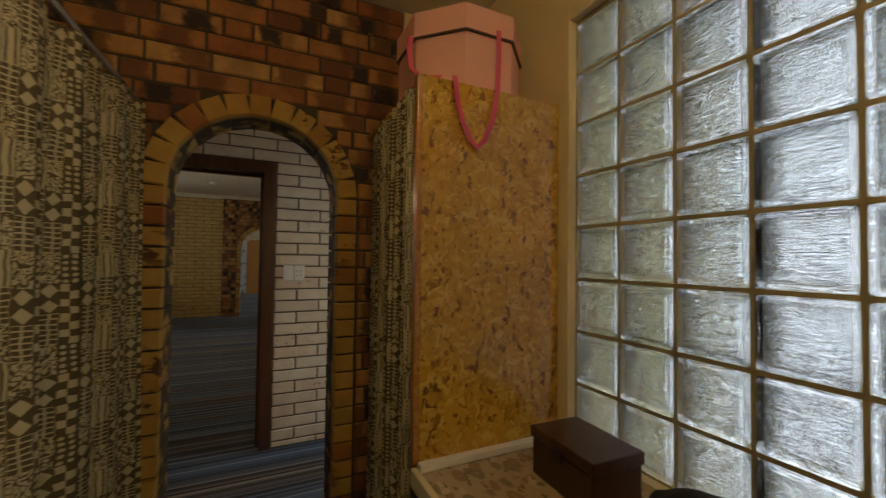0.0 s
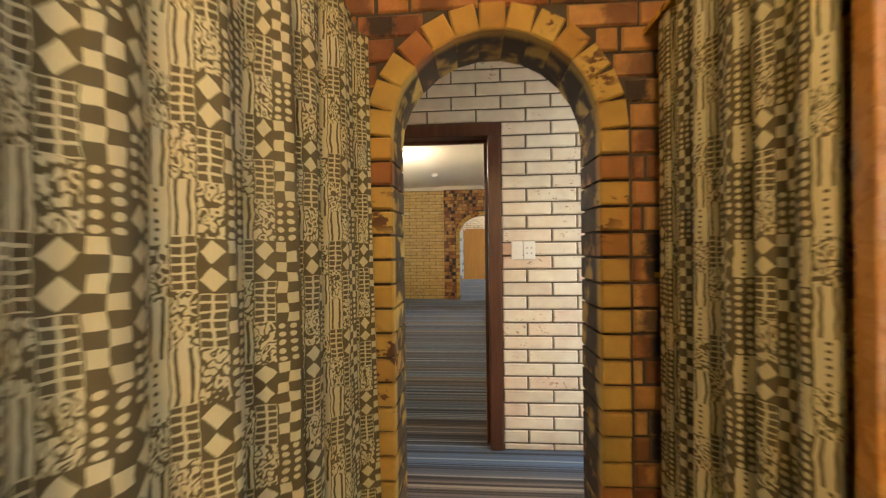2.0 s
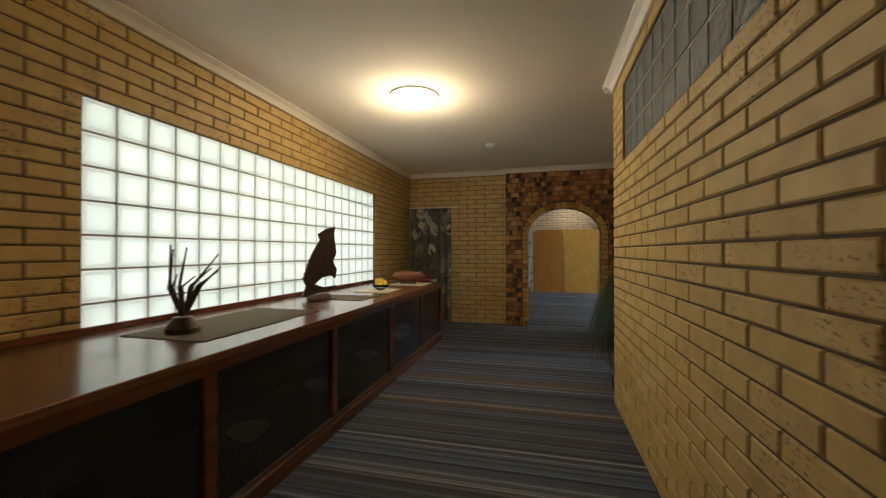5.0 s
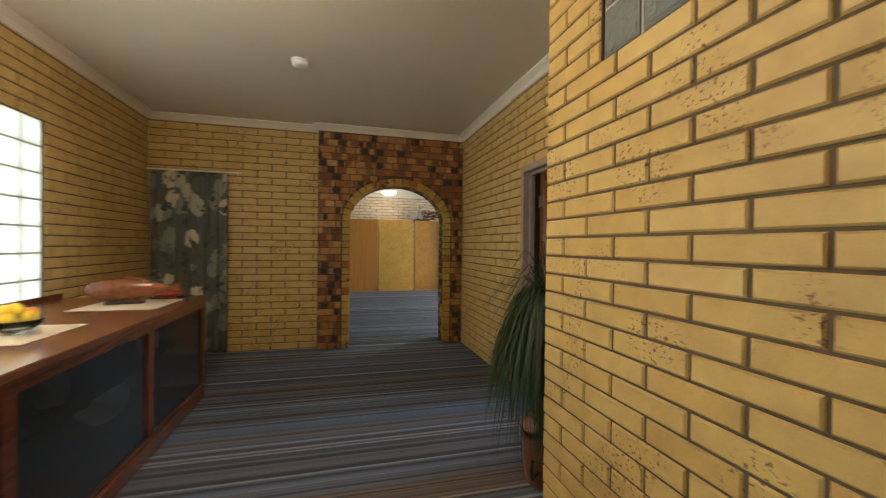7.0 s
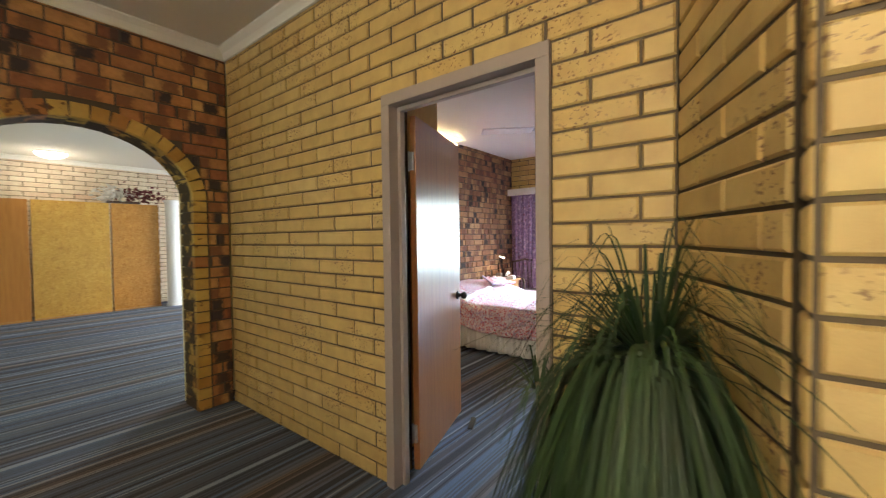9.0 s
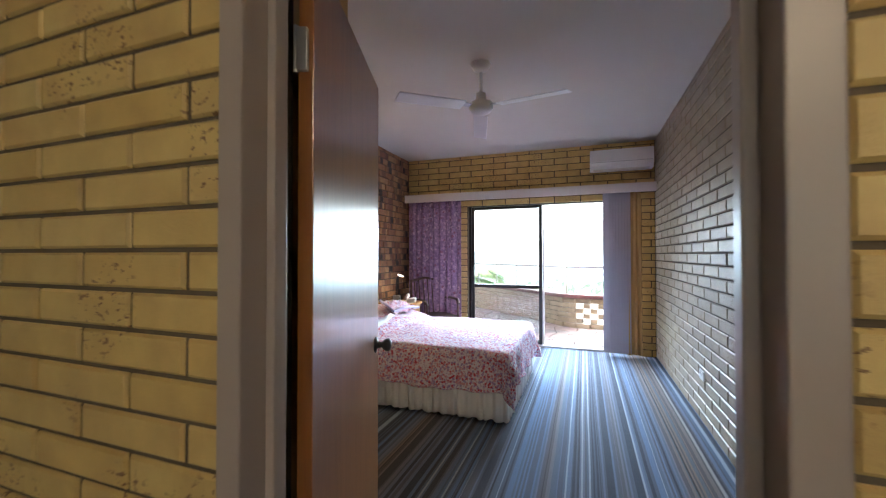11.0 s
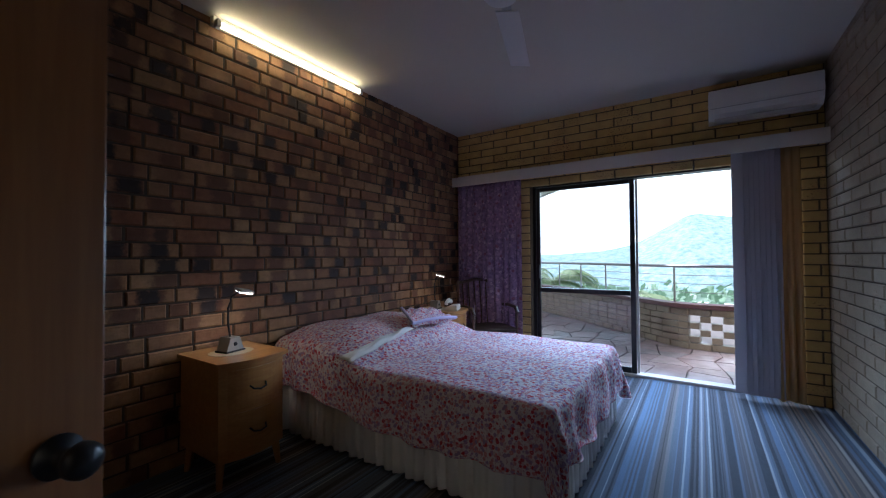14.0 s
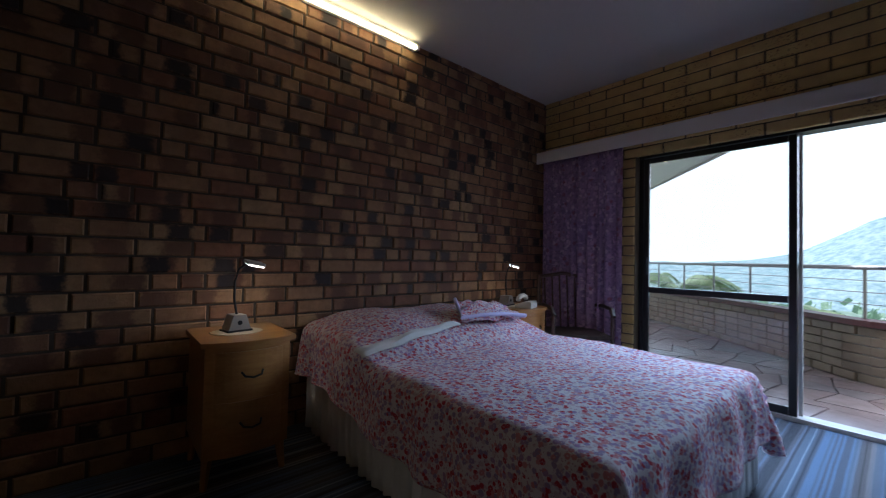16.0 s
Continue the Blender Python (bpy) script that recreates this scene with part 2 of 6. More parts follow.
def wood(name, a, b_, rough=0.4, axis=2, coat=0.0, scale=14.0):
    m, nt, b = material(name, rough, 0.0, a, coat)
    p = local(nt)
    s = [scale, scale, scale]
    s[axis] = scale * 0.06
    g = noisy(nt, scaled(nt, p, tuple(s)), 2.2, 5, 0.62, 0.6)
    fine = noisy(nt, scaled(nt, p, tuple(v * 5 for v in s)), 2.0, 3, 0.6)
    f = calc(nt, "ADD", calc(nt, "MULTIPLY", g, 0.75), calc(nt, "MULTIPLY", fine, 0.25))
    nt.links.new(ramp(nt, f, [(0.35, b_), (0.65, a)]), b.inputs["Base Color"])
    bump(nt, b, fine, 0.12, 0.002)
    return m


DOOR_WOOD = wood("varnished_door_veneer", (0.34, 0.135, 0.04), (0.25, 0.092, 0.026), 0.28, 2, 0.4)
DARK_WOOD = wood("dark_stained_timber", (0.075, 0.03, 0.016), (0.035, 0.014, 0.008), 0.35)
BROWN_FRAME = wood("brown_frame_timber", (0.13, 0.052, 0.028), (0.065, 0.024, 0.013), 0.4)
JARRAH = wood("red_brown_timber", (0.20, 0.055, 0.022), (0.10, 0.025, 0.012), 0.25, 1, 0.5)
TOP_WOOD = wood("polished_red_timber", (0.22, 0.078, 0.032), (0.13, 0.042, 0.02), 0.25, 1, 0.45)
PINE = wood("orange_pine", (0.50, 0.24, 0.07), (0.38, 0.16, 0.04), 0.35, 0, 0.3)
CARVED = wood("carved_dark_wood", (0.06, 0.03, 0.018), (0.025, 0.012, 0.008), 0.45)
FISHWOOD = wood("carved_red_wood", (0.26, 0.09, 0.035), (0.14, 0.045, 0.02), 0.25, 1, 0.4)

# striped carpet: narrow bands across the walk, the same through every room
CARPET, nt, b = material("striped_carpet", 0.95)
p = xyz(nt, place(nt))
wave = calc(nt, "MULTIPLY", noisy(nt, place(nt), 1.2, 2), 0.012)
y = calc(nt, "ADD", p[1], wave)
fine = dice(nt, vec(nt, calc(nt, "FLOOR", calc(nt, "MULTIPLY", y, 95.0)), 1.0))
wide = dice(nt, vec(nt, calc(nt, "FLOOR", calc(nt, "MULTIPLY", y, 27.0)), 5.0))
tint = noisy(nt, vec(nt, 0.0, calc(nt, "MULTIPLY", y, 3.0), 2.0), 1.0, 2)
f = calc(nt, "ADD", calc(nt, "MULTIPLY", fine, 0.55), calc(nt, "MULTIPLY", wide, 0.45))
cool = ramp(nt, f, [(0.0, (0.035, 0.04, 0.06)), (0.33, (0.075, 0.09, 0.125)), (0.5, (0.10, 0.15, 0.25)), (0.66, (0.085, 0.115, 0.17)), (0.78, (0.27, 0.32, 0.40)), (1.0, (0.44, 0.47, 0.51))], "CONSTANT")
brown = ramp(nt, f, [(0.0, (0.05, 0.04, 0.035)), (0.33, (0.10, 0.08, 0.07)), (0.5, (0.18, 0.13, 0.10)), (0.66, (0.11, 0.11, 0.12)), (0.78, (0.32, 0.27, 0.22)), (1.0, (0.44, 0.40, 0.36))], "CONSTANT")
base = mix(nt, step(nt, tint, 0.55, 0.12), cool, brown)
fleck = noisy(nt, place(nt), 220, 2)
base = mix(nt, 0.35, base, ramp(nt, fleck, [(0.3, (0.2, 0.2, 0.2)), (0.7, (0.8, 0.8, 0.8))]), "OVERLAY")
nt.links.new(base, b.inputs["Base Color"])
bump(nt, b, noisy(nt, place(nt), 320, 2), 0.6, 0.006)

# oriented strand board, varnished
def strand_board(name, dark, low, mid, high):
    m, nt, b = material(name, 0.26, coat=0.6)
    p = local(nt)
    warp = shifted(nt, p, scaled(nt, vec(nt, noisy(nt, p, 11, 2), noisy(nt, shifted(nt, p, (4, 4, 4)), 11, 2), noisy(nt, shifted(nt, p, (9, 2, 7)), 11, 2)), (0.13, 0.13, 0.13)))
    v1 = cells(nt, scaled(nt, warp, (1.0, 1.0, 0.28)), 62)
    v2 = cells(nt, scaled(nt, shifted(nt, warp, (3, 1, 2)), (0.32, 0.32, 1.0)), 70)
    c1 = ramp(nt, dice(nt, v1.outputs["Color"]), [(0.0, dark), (0.3, low), (0.75, mid), (1.0, high)])
    c2 = ramp(nt, dice(nt, v2.outputs["Color"]), [(0.0, low), (0.6, mid), (1.0, high)])
    base = mix(nt, step(nt, noisy(nt, p, 24, 3), 0.5, 0.05), c1, c2)
    base = mix(nt, step(nt, noisy(nt, scaled(nt, p, (1, 1, 0.5)), 70, 2), 0.67, 0.03), base, dark)
    base = mix(nt, 0.3, base, ramp(nt, noisy(nt, p, 3.5, 3), [(0.3, (0.35, 0.33, 0.3)), (0.7, (0.68, 0.68, 0.68))]), "OVERLAY")
    nt.links.new(base, b.inputs["Base Color"])
    bump(nt, b, v1.outputs["Distance"], 0.14, 0.003)
    return m


OSB = strand_board("varnished_strand_board", (0.15, 0.06, 0.009), (0.44, 0.235, 0.02), (0.56, 0.32, 0.028), (0.68, 0.44, 0.075))
OSB_ORANGE = strand_board("orange_strand_board", (0.34, 0.14, 0.025), (0.42, 0.185, 0.035), (0.47, 0.215, 0.045), (0.52, 0.26, 0.06))
OSB_PALE = strand_board("pale_strand_board", (0.42, 0.21, 0.045), (0.51, 0.275, 0.055), (0.56, 0.315, 0.065), (0.61, 0.37, 0.085))

# plain stained panels in the far room
PANEL_WOOD = wood("stained_ply", (0.50, 0.22, 0.05), (0.38, 0.15, 0.03), 0.35, 2, 0.3)

# printed curtain: columns of chequers, lozenges, dots, ladders and scribbles
PRINT, nt, b = material("olive_printed_cotton", 0.9)
uv = cloth_uv(nt)
hand = vec(nt, calc(nt, "MULTIPLY", calc(nt, "SUBTRACT", noisy(nt, uv, 22, 2), 0.5), 0.012), calc(nt, "MULTIPLY", calc(nt, "SUBTRACT", noisy(nt, shifted(nt, uv, (7, 2, 0)), 22, 2), 0.5), 0.012))
uv = shifted(nt, uv, hand)
u, v, _ = xyz(nt, uv)
col = calc(nt, "FLOOR", calc(nt, "MULTIPLY", u, 28.0))
fu = calc(nt, "FRACT", calc(nt, "MULTIPLY", u, 28.0))
lift = calc(nt, "MULTIPLY", dice(nt, vec(nt, calc(nt, "MODULO", col, 6.0), 3.0)), 2.0)
vv = calc(nt, "ADD", calc(nt, "MULTIPLY", v, 12.5), lift)
row = calc(nt, "FLOOR", vv)
fv = calc(nt, "FRACT", vv)
kind = dice(nt, vec(nt, calc(nt, "MODULO", col, 6.0), calc(nt, "MODULO", row, 3.0), 9.0))


def near_half(nt, f, n):
    return calc(nt, "ABSOLUTE", calc(nt, "SUBTRACT", calc(nt, "FRACT", calc(nt, "MULTIPLY", f, n)), 0.5))


check = calc(nt, "MODULO", calc(nt, "ADD", calc(nt, "FLOOR", calc(nt, "MULTIPLY", fu, 2.0)), calc(nt, "FLOOR", calc(nt, "MULTIPLY", fv, 4.0))), 2.0)
diamond = calc(nt, "LESS_THAN", calc(nt, "ADD", calc(nt, "ABSOLUTE", calc(nt, "SUBTRACT", fu, 0.5)), near_half(nt, fv, 2.0)), 0.45)
dots = calc(nt, "LESS_THAN", calc(nt, "ADD", calc(nt, "POWER", near_half(nt, fu, 2.0), 2.0), calc(nt, "POWER", near_half(nt, fv, 5.0), 2.0)), 0.10)
few = calc(nt, "GREATER_THAN", calc(nt, "ADD", calc(nt, "POWER", near_half(nt, fu, 1.0), 2.0), calc(nt, "POWER", calc(nt, "MULTIPLY", near_half(nt, fv, 6.0), 0.5), 2.0)), 0.012)
ladder = calc(nt, "MAXIMUM", calc(nt, "GREATER_THAN", near_half(nt, fu, 2.0), 0.38), calc(nt, "GREATER_THAN", near_half(nt, fv, 6.0), 0.36))
scribble = calc(nt, "GREATER_THAN", near_half(nt, noisy(nt, scaled(nt, uv, (66, 48, 1)), 1.0, 1), 5.0), 0.20)
stripe = calc(nt, "GREATER_THAN", near_half(nt, fu, 2.0), 0.14)


def pick(nt, kind, low, a, c):
    f = calc(nt, "GREATER_THAN", kind, low)
    return calc(nt, "ADD", calc(nt, "MULTIPLY", f, c), calc(nt, "MULTIPLY", calc(nt, "SUBTRACT", 1.0, f), a))


ink = pick(nt, kind, 0.07, check, diamond)
ink = pick(nt, kind, 0.18, ink, dots)
ink = pick(nt, kind, 0.34, ink, ladder)
ink = pick(nt, kind, 0.50, ink, scribble)
ink = pick(nt, kind, 0.72, ink, few)
ink = pick(nt, kind, 0.88, ink, stripe)
ink = calc(nt, "MULTIPLY", ink, calc(nt, "LESS_THAN", calc(nt, "ABSOLUTE", calc(nt, "SUBTRACT", fu, 0.5)), 0.47))
pale = mix(nt, noisy(nt, scaled(nt, uv, (60, 12, 1)), 1.0, 3), (0.66, 0.59, 0.37), (0.46, 0.40, 0.23))
dark = mix(nt, noisy(nt, scaled(nt, uv, (8, 8, 1)), 1.0, 2), (0.085, 0.067, 0.028), (0.14, 0.112, 0.055))
nt.links.new(mix(nt, ink, dark, pale), b.inputs["Base Color"])
bump(nt, b, noisy(nt, scaled(nt, uv, (900, 900, 1)), 1.0, 1), 0.25, 0.001)


def floral(name, ground, colors, scale, rough=0.9, leaf=None, fill=0.60):
    m, nt, b = material(name, rough)
    uv = cloth_uv(nt)
    warp = shifted(nt, uv, scaled(nt, vec(nt, noisy(nt, uv, scale * 1.6, 2), noisy(nt, shifted(nt, uv, (5, 5, 0)), scale * 1.6, 2)), (0.35 / scale, 0.35 / scale, 0)))
    c = cells(nt, warp, scale)
    hue = dice(nt, c.outputs["Color"])
    flower = ramp(nt, hue, colors, "CONSTANT")
    petals = step(nt, calc(nt, "ADD", c.outputs["Distance"], calc(nt, "MULTIPLY", noisy(nt, uv, scale * 5, 1), 0.25)), fill, 0.05)
    base = mix(nt, petals, flower, ground)
    if leaf:
        base = mix(nt, step(nt, noisy(nt, shifted(nt, uv, (8, 3, 0)), scale * 1.7, 3), 0.60, 0.03), base, leaf)
    heart = step(nt, c.outputs["Distance"], 0.13, 0.03)
    base = mix(nt, calc(nt, "MULTIPLY", calc(nt, "SUBTRACT", 1.0, heart), 0.6), base, ground)
    nt.links.new(base, b.inputs["Base Color"])
    bump(nt, b, noisy(nt, uv, 300, 2), 0.3, 0.002)
    return m


FLOWER_GREY = floral("grey_floral_drape", (0.10, 0.11, 0.10), [(0.0, (0.22, 0.23, 0.20)), (0.35, (0.38, 0.37, 0.31)), (0.6, (0.16, 0.19, 0.19)), (0.8, (0.56, 0.49, 0.36)), (1.0, (0.3, 0.3, 0.3))], 4.4, leaf=(0.06, 0.07, 0.065))
FLOWER_MAUVE = floral("mauve_floral_drape", (0.30, 0.20, 0.32), [(0.0, (0.40, 0.26, 0.40)), (0.4, (0.22, 0.14, 0.26)), (0.7, (0.50, 0.36, 0.46)), (0.9, (0.25, 0.10, 0.16)), (1.0, (0.5, 0.4, 0.5))], 24.0, leaf=(0.18, 0.13, 0.22))
SPREAD = floral("floral_bedspread", (0.70, 0.62, 0.66), [(0.0, (0.50, 0.04, 0.07)), (0.20, (0.60, 0.24, 0.27)), (0.42, (0.40, 0.24, 0.44)), (0.55, (0.34, 0.24, 0.42)), (0.8, (0.60, 0.45, 0.50)), (0.95, (0.50, 0.06, 0.10)), (1.0, (0.4, 0.3, 0.5))], 58.0, leaf=(0.44, 0.22, 0.30), fill=0.67)
FAR_DRAPE = floral("blue_white_drape", (0.55, 0.58, 0.60), [(0.0, (0.20, 0.26, 0.32)), (0.5, (0.60, 0.62, 0.62)), (1.0, (0.3, 0.36, 0.42))], 7.0)
VINYL = floral("leaf_print_vinyl", (0.46, 0.36, 0.22), [(0.0, (0.30, 0.20, 0.10)), (0.4, (0.55, 0.46, 0.30)), (0.7, (0.24, 0.20, 0.11)), (1.0, (0.5, 0.4, 0.25))], 22.0, 0.4, leaf=(0.20, 0.14, 0.07))


def glassy(name, rough, tint, waves, strength):
    m, nt, b = material(name, rough, 0.0, tint)
    b.inputs["Transmission Weight"].default_value = 1.0
    b.inputs["IOR"].default_value = 1.45
    if waves:
        p = place(nt)
        bump(nt, b, noisy(nt, scaled(nt, p, (1.0, 0.42, 4.4)), waves, 3, 0.55, 1.2), strength, 0.02)
    return m


BLOCK_GLASS = glassy("wavy_block_glass", 0.02, (0.93, 0.97, 1.0), 34, 0.7)
PANE, nt, b = material("window_glass", 0.02)
gl = nt.nodes.new("ShaderNodeBsdfGlossy")
gl.inputs["Roughness"].default_value = 0.02
tp = nt.nodes.new("ShaderNodeBsdfTransparent")
tp.inputs[0].default_value = (0.94, 0.95, 0.95, 1)
fr = nt.nodes.new("ShaderNodeFresnel")
fr.inputs[0].default_value = 1.45
ms = nt.nodes.new("ShaderNodeMixShader")
nt.links.new(fr.outputs[0], ms.inputs[0])
nt.links.new(tp.outputs[0], ms.inputs[1])
nt.links.new(gl.outputs[0], ms.inputs[2])
nt.links.new(ms.outputs[0], nt.nodes["Material Output"].inputs[0])
BOWL_GLASS = glassy("bowl_glass", 0.05, (0.9, 0.95, 0.97), 0, 0)
CABINET_GLASS, nt, b = material("smoked_cabinet_glass", 0.12, 0.0, (0.05, 0.055, 0.06))
b.inputs["Alpha"].default_value = 0.55

# frosted blocks of the hall window pass soft daylight
FROST, nt, b = material("frosted_block_glass", 0.25, 0.0, (0.92, 0.94, 0.88))
tr = nt.nodes.new("ShaderNodeBsdfTranslucent")
tr.inputs[0].default_value = (0.93, 0.94, 0.93, 1)
ms = nt.nodes.new("ShaderNodeMixShader")
ms.inputs[0].default_value = 0.8
nt.links.new(b.outputs[0], ms.inputs[1])
nt.links.new(tr.outputs[0], ms.inputs[2])
nt.links.new(ms.outputs[0], nt.nodes["Material Output"].inputs[0])
bump(nt, b, noisy(nt, place(nt), 30, 2), 0.5, 0.02)
HAZE_GLASS, nt, b = material("grey_block_glass", 0.15, 0.0, (0.16, 0.18, 0.18))
bump(nt, b, noisy(nt, place(nt), 30, 3), 0.7, 0.02)


def glow(name, color, strength):
    m, nt, b = material(name, 0.5, 0.0, (0.8, 0.8, 0.8))
    b.inputs["Emission Color"].default_value = (*color, 1)
    b.inputs["Emission Strength"].default_value = strength
    return m


LIT_DOME = glow("lit_opal_glass", (1.0, 0.90, 0.72), 2.6)
LIT_TUBE = glow("lit_fluorescent_tube", (1.0, 0.80, 0.40), 12.0)
LIT_LED = glow("lit_led_panel", (1.0, 0.90, 0.74), 16.0)


def leafage(name, a, b_, rough=0.5):
    m, nt, b = material(name, rough)
    nt.links.new(ramp(nt, chance(nt), [(0.0, a), (1.0, b_)]), b.inputs["Base Color"])
    return m


PALM = leafage("strap_leaf_green", (0.010, 0.026, 0.007), (0.030, 0.064, 0.014), 0.6)
FROND = leafage("palm_frond_green", (0.18, 0.28, 0.11), (0.38, 0.47, 0.26))
BUSH = leafage("bush_green", (0.035, 0.07, 0.02), (0.10, 0.15, 0.05))
BARK = plain("corky_bark", (0.22, 0.17, 0.12), 0.95, 30, 0.8)

SLATE, nt, b = material("crazy_paving_slate", 0.22)
nt.links.new(mix(nt, 0.4, ramp(nt, chance(nt), [(0.0, (0.38, 0.29, 0.29)), (0.5, (0.46, 0.37, 0.37)), (1.0, (0.37, 0.34, 0.35))]), ramp(nt, noisy(nt, place(nt), 6, 4), [(0.3, (0.3, 0.3, 0.3)), (0.7, (0.7, 0.7, 0.7))]), "OVERLAY"), b.inputs["Base Color"])
bump(nt, b, noisy(nt, place(nt), 30, 4), 0.4, 0.006)

PAVE_JOINT = plain("pale_paving_joint", (0.30, 0.26, 0.24), 0.8, 60, 0.4)
RUNNER = plain("woven_olive_cloth", (0.17, 0.15, 0.105), 0.95, 200, 0.6, wear=0.3)
PLY = wood("pale_ply", (0.60, 0.36, 0.11), (0.50, 0.28, 0.08), 0.4, 2, 0.3)
SHELL_BROWN = plain("shell_outer", (0.30, 0.20, 0.11), 0.6, 30, 0.4)
SHELL_PINK = plain("shell_lip", (0.75, 0.38, 0.30), 0.3, 30, 0.05)


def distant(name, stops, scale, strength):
    """Far things: bright haze mixed into a pale colour that also glows."""
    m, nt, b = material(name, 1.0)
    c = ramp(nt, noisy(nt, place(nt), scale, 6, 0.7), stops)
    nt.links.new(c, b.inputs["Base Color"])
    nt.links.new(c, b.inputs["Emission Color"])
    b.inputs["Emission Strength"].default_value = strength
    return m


# Hill, land, trees and houses: haze painted as washed-out, glowing colour.
HILL = distant("haze_painted_hill", [(0.40, (0.24, 0.37, 0.39)), (0.60, (0.46, 0.57, 0.58))], 0.06, 0.30)
LAND = distant("haze_painted_land", [(0.3, (0.13, 0.21, 0.14)), (0.55, (0.26, 0.35, 0.26)), (0.75, (0.42, 0.46, 0.42))], 0.05, 0.35)
SKY_HAZE = distant("white_sky_haze", [(0.3, (0.92, 0.97, 1.0)), (0.7, (1.0, 1.0, 1.0))], 0.001, 1.6)
GARDEN_GLOW = distant("garden_glow_sheet", [(0.36, (0.06, 0.055, 0.06)), (0.48, (0.34, 0.38, 0.44)), (0.60, (0.92, 0.96, 1.0))], 3.2, 2.4)
FAR_TREES = distant("haze_painted_trees", [(0.3, (0.16, 0.26, 0.17)), (0.6, (0.30, 0.42, 0.28)), (0.75, (0.48, 0.56, 0.42))], 0.4, 0.4)
FAR_WALLS = distant("haze_painted_walls", [(0.3, (0.80, 0.78, 0.74)), (0.7, (0.95, 0.95, 0.95))], 0.05, 0.6)


# ---- mesh helpers ----
def mesh_ob(name, bm, mat, parent=None, label="", smooth=False):
    me = bpy.data.meshes.new(name)
    bm.normal_update()
    bm.to_mesh(me)
    bm.free()
    if mat:
        me.materials.append(mat)
    if smooth:
        me.polygons.foreach_set("use_smooth", [True] * len(me.polygons))
    ob = new(name, me)
    if parent:
        ob.parent = parent
    if label:
        ob["label"] = label
    return ob


def part(name, bm, mat, parent, label="", smooth=False):
    return mesh_ob(name, bm, mat, parent, label, smooth)


def thing(name, at, label, category, group="", turn=0.0):
    ob = new(name)
    ob.empty_display_size = 0.05
    ob.matrix_basis = pose(at[0], at[1], at[2], 0, 0, turn)
    return tagged(ob, label, category, group)


def add_box(bm, a, b, bevel=0.0, m=None):
    r = bmesh.ops.create_cube(bm, size=1)
    vs = r["verts"]
    for v in vs:
        v.co = Vector([(a[i] + b[i]) / 2 + v.co[i] * (b[i] - a[i]) for i in range(3)])
    if bevel:
        es = list({e for v in vs for e in v.link_edges})
        got = bmesh.ops.bevel(bm, geom=es, offset=bevel, segments=2, affect="EDGES", profile=0.6)
        vs = list({v for f in got["faces"] for v in f.verts} | {v for v in vs if v.is_valid})
    if m:
        bmesh.ops.transform(bm, matrix=m, verts=vs)
    return vs


def boxed(a, b, bevel=0.0, m=None):
    bm = bmesh.new()
    add_box(bm, a, b, bevel, m)
    return bm


def add_lathe(bm, profile, at=(0, 0, 0), n=24, m=None):
    rings = []
    for r, z in profile:
        rings.append([bm.verts.new(Vector((max(r, 1e-4) * math.cos(2 * math.pi * k / n) + at[0], max(r, 1e-4) * math.sin(2 * math.pi * k / n) + at[1], z + at[2]))) for k in range(n)])
    for p, q in zip(rings, rings[1:]):
        for k in range(n):
            bm.faces.new((p[k], p[(k + 1) % n], q[(k + 1) % n], q[k]))
    vs = [v for ring in rings for v in ring]
    if m:
        bmesh.ops.transform(bm, matrix=m, verts=vs)
    return vs


def lathe(profile, at=(0, 0, 0), n=24, m=None):
    bm = bmesh.new()
    add_lathe(bm, profile, at, n, m)
    return bm


def add_tube(bm, pts, r, n=8, taper=1.0):
    pts = [Vector(p) for p in pts]
    rings = []
    for i, p in enumerate(pts):
        d = (pts[min(i + 1, len(pts) - 1)] - pts[max(i - 1, 0)]).normalized()
        side = d.cross(Vector((0.31, 0.2, 0.93)) if abs(d.z) < 0.9 else Vector((1, 0, 0))).normalized()
        up = side.cross(d)
        rr = r * (1 + (taper - 1) * i / max(1, len(pts) - 1))
        rings.append([bm.verts.new(p + rr * (side * math.cos(2 * math.pi * k / n) + up * math.sin(2 * math.pi * k / n))) for k in range(n)])
    for a, c in zip(rings, rings[1:]):
        for k in range(n):
            bm.faces.new((a[k], a[(k + 1) % n], c[(k + 1) % n], c[k]))
    bm.faces.new(rings[0][::-1])
    bm.faces.new(rings[-1])


def tube(pts, r, n=8, taper=1.0):
    bm = bmesh.new()
    add_tube(bm, pts, r, n, taper)
    return bm


def prism(outline, depth, m=None):
    """An outline in x and z, given thickness along y."""
    bm = bmesh.new()
    front = [bm.verts.new((x, -depth / 2, z)) for x, z in outline]
    back = [bm.verts.new((x, depth / 2, z)) for x, z in outline]
    k = len(outline)
    bm.faces.new(front)
    bm.faces.new(back[::-1])
    for i in range(k):
        bm.faces.new((front[i], back[i], back[(i + 1) % k], front[(i + 1) % k]))
    bmesh.ops.recalc_face_normals(bm, faces=bm.faces)
    if m:
        bmesh.ops.transform(bm, matrix=m, verts=bm.verts)
    return bm


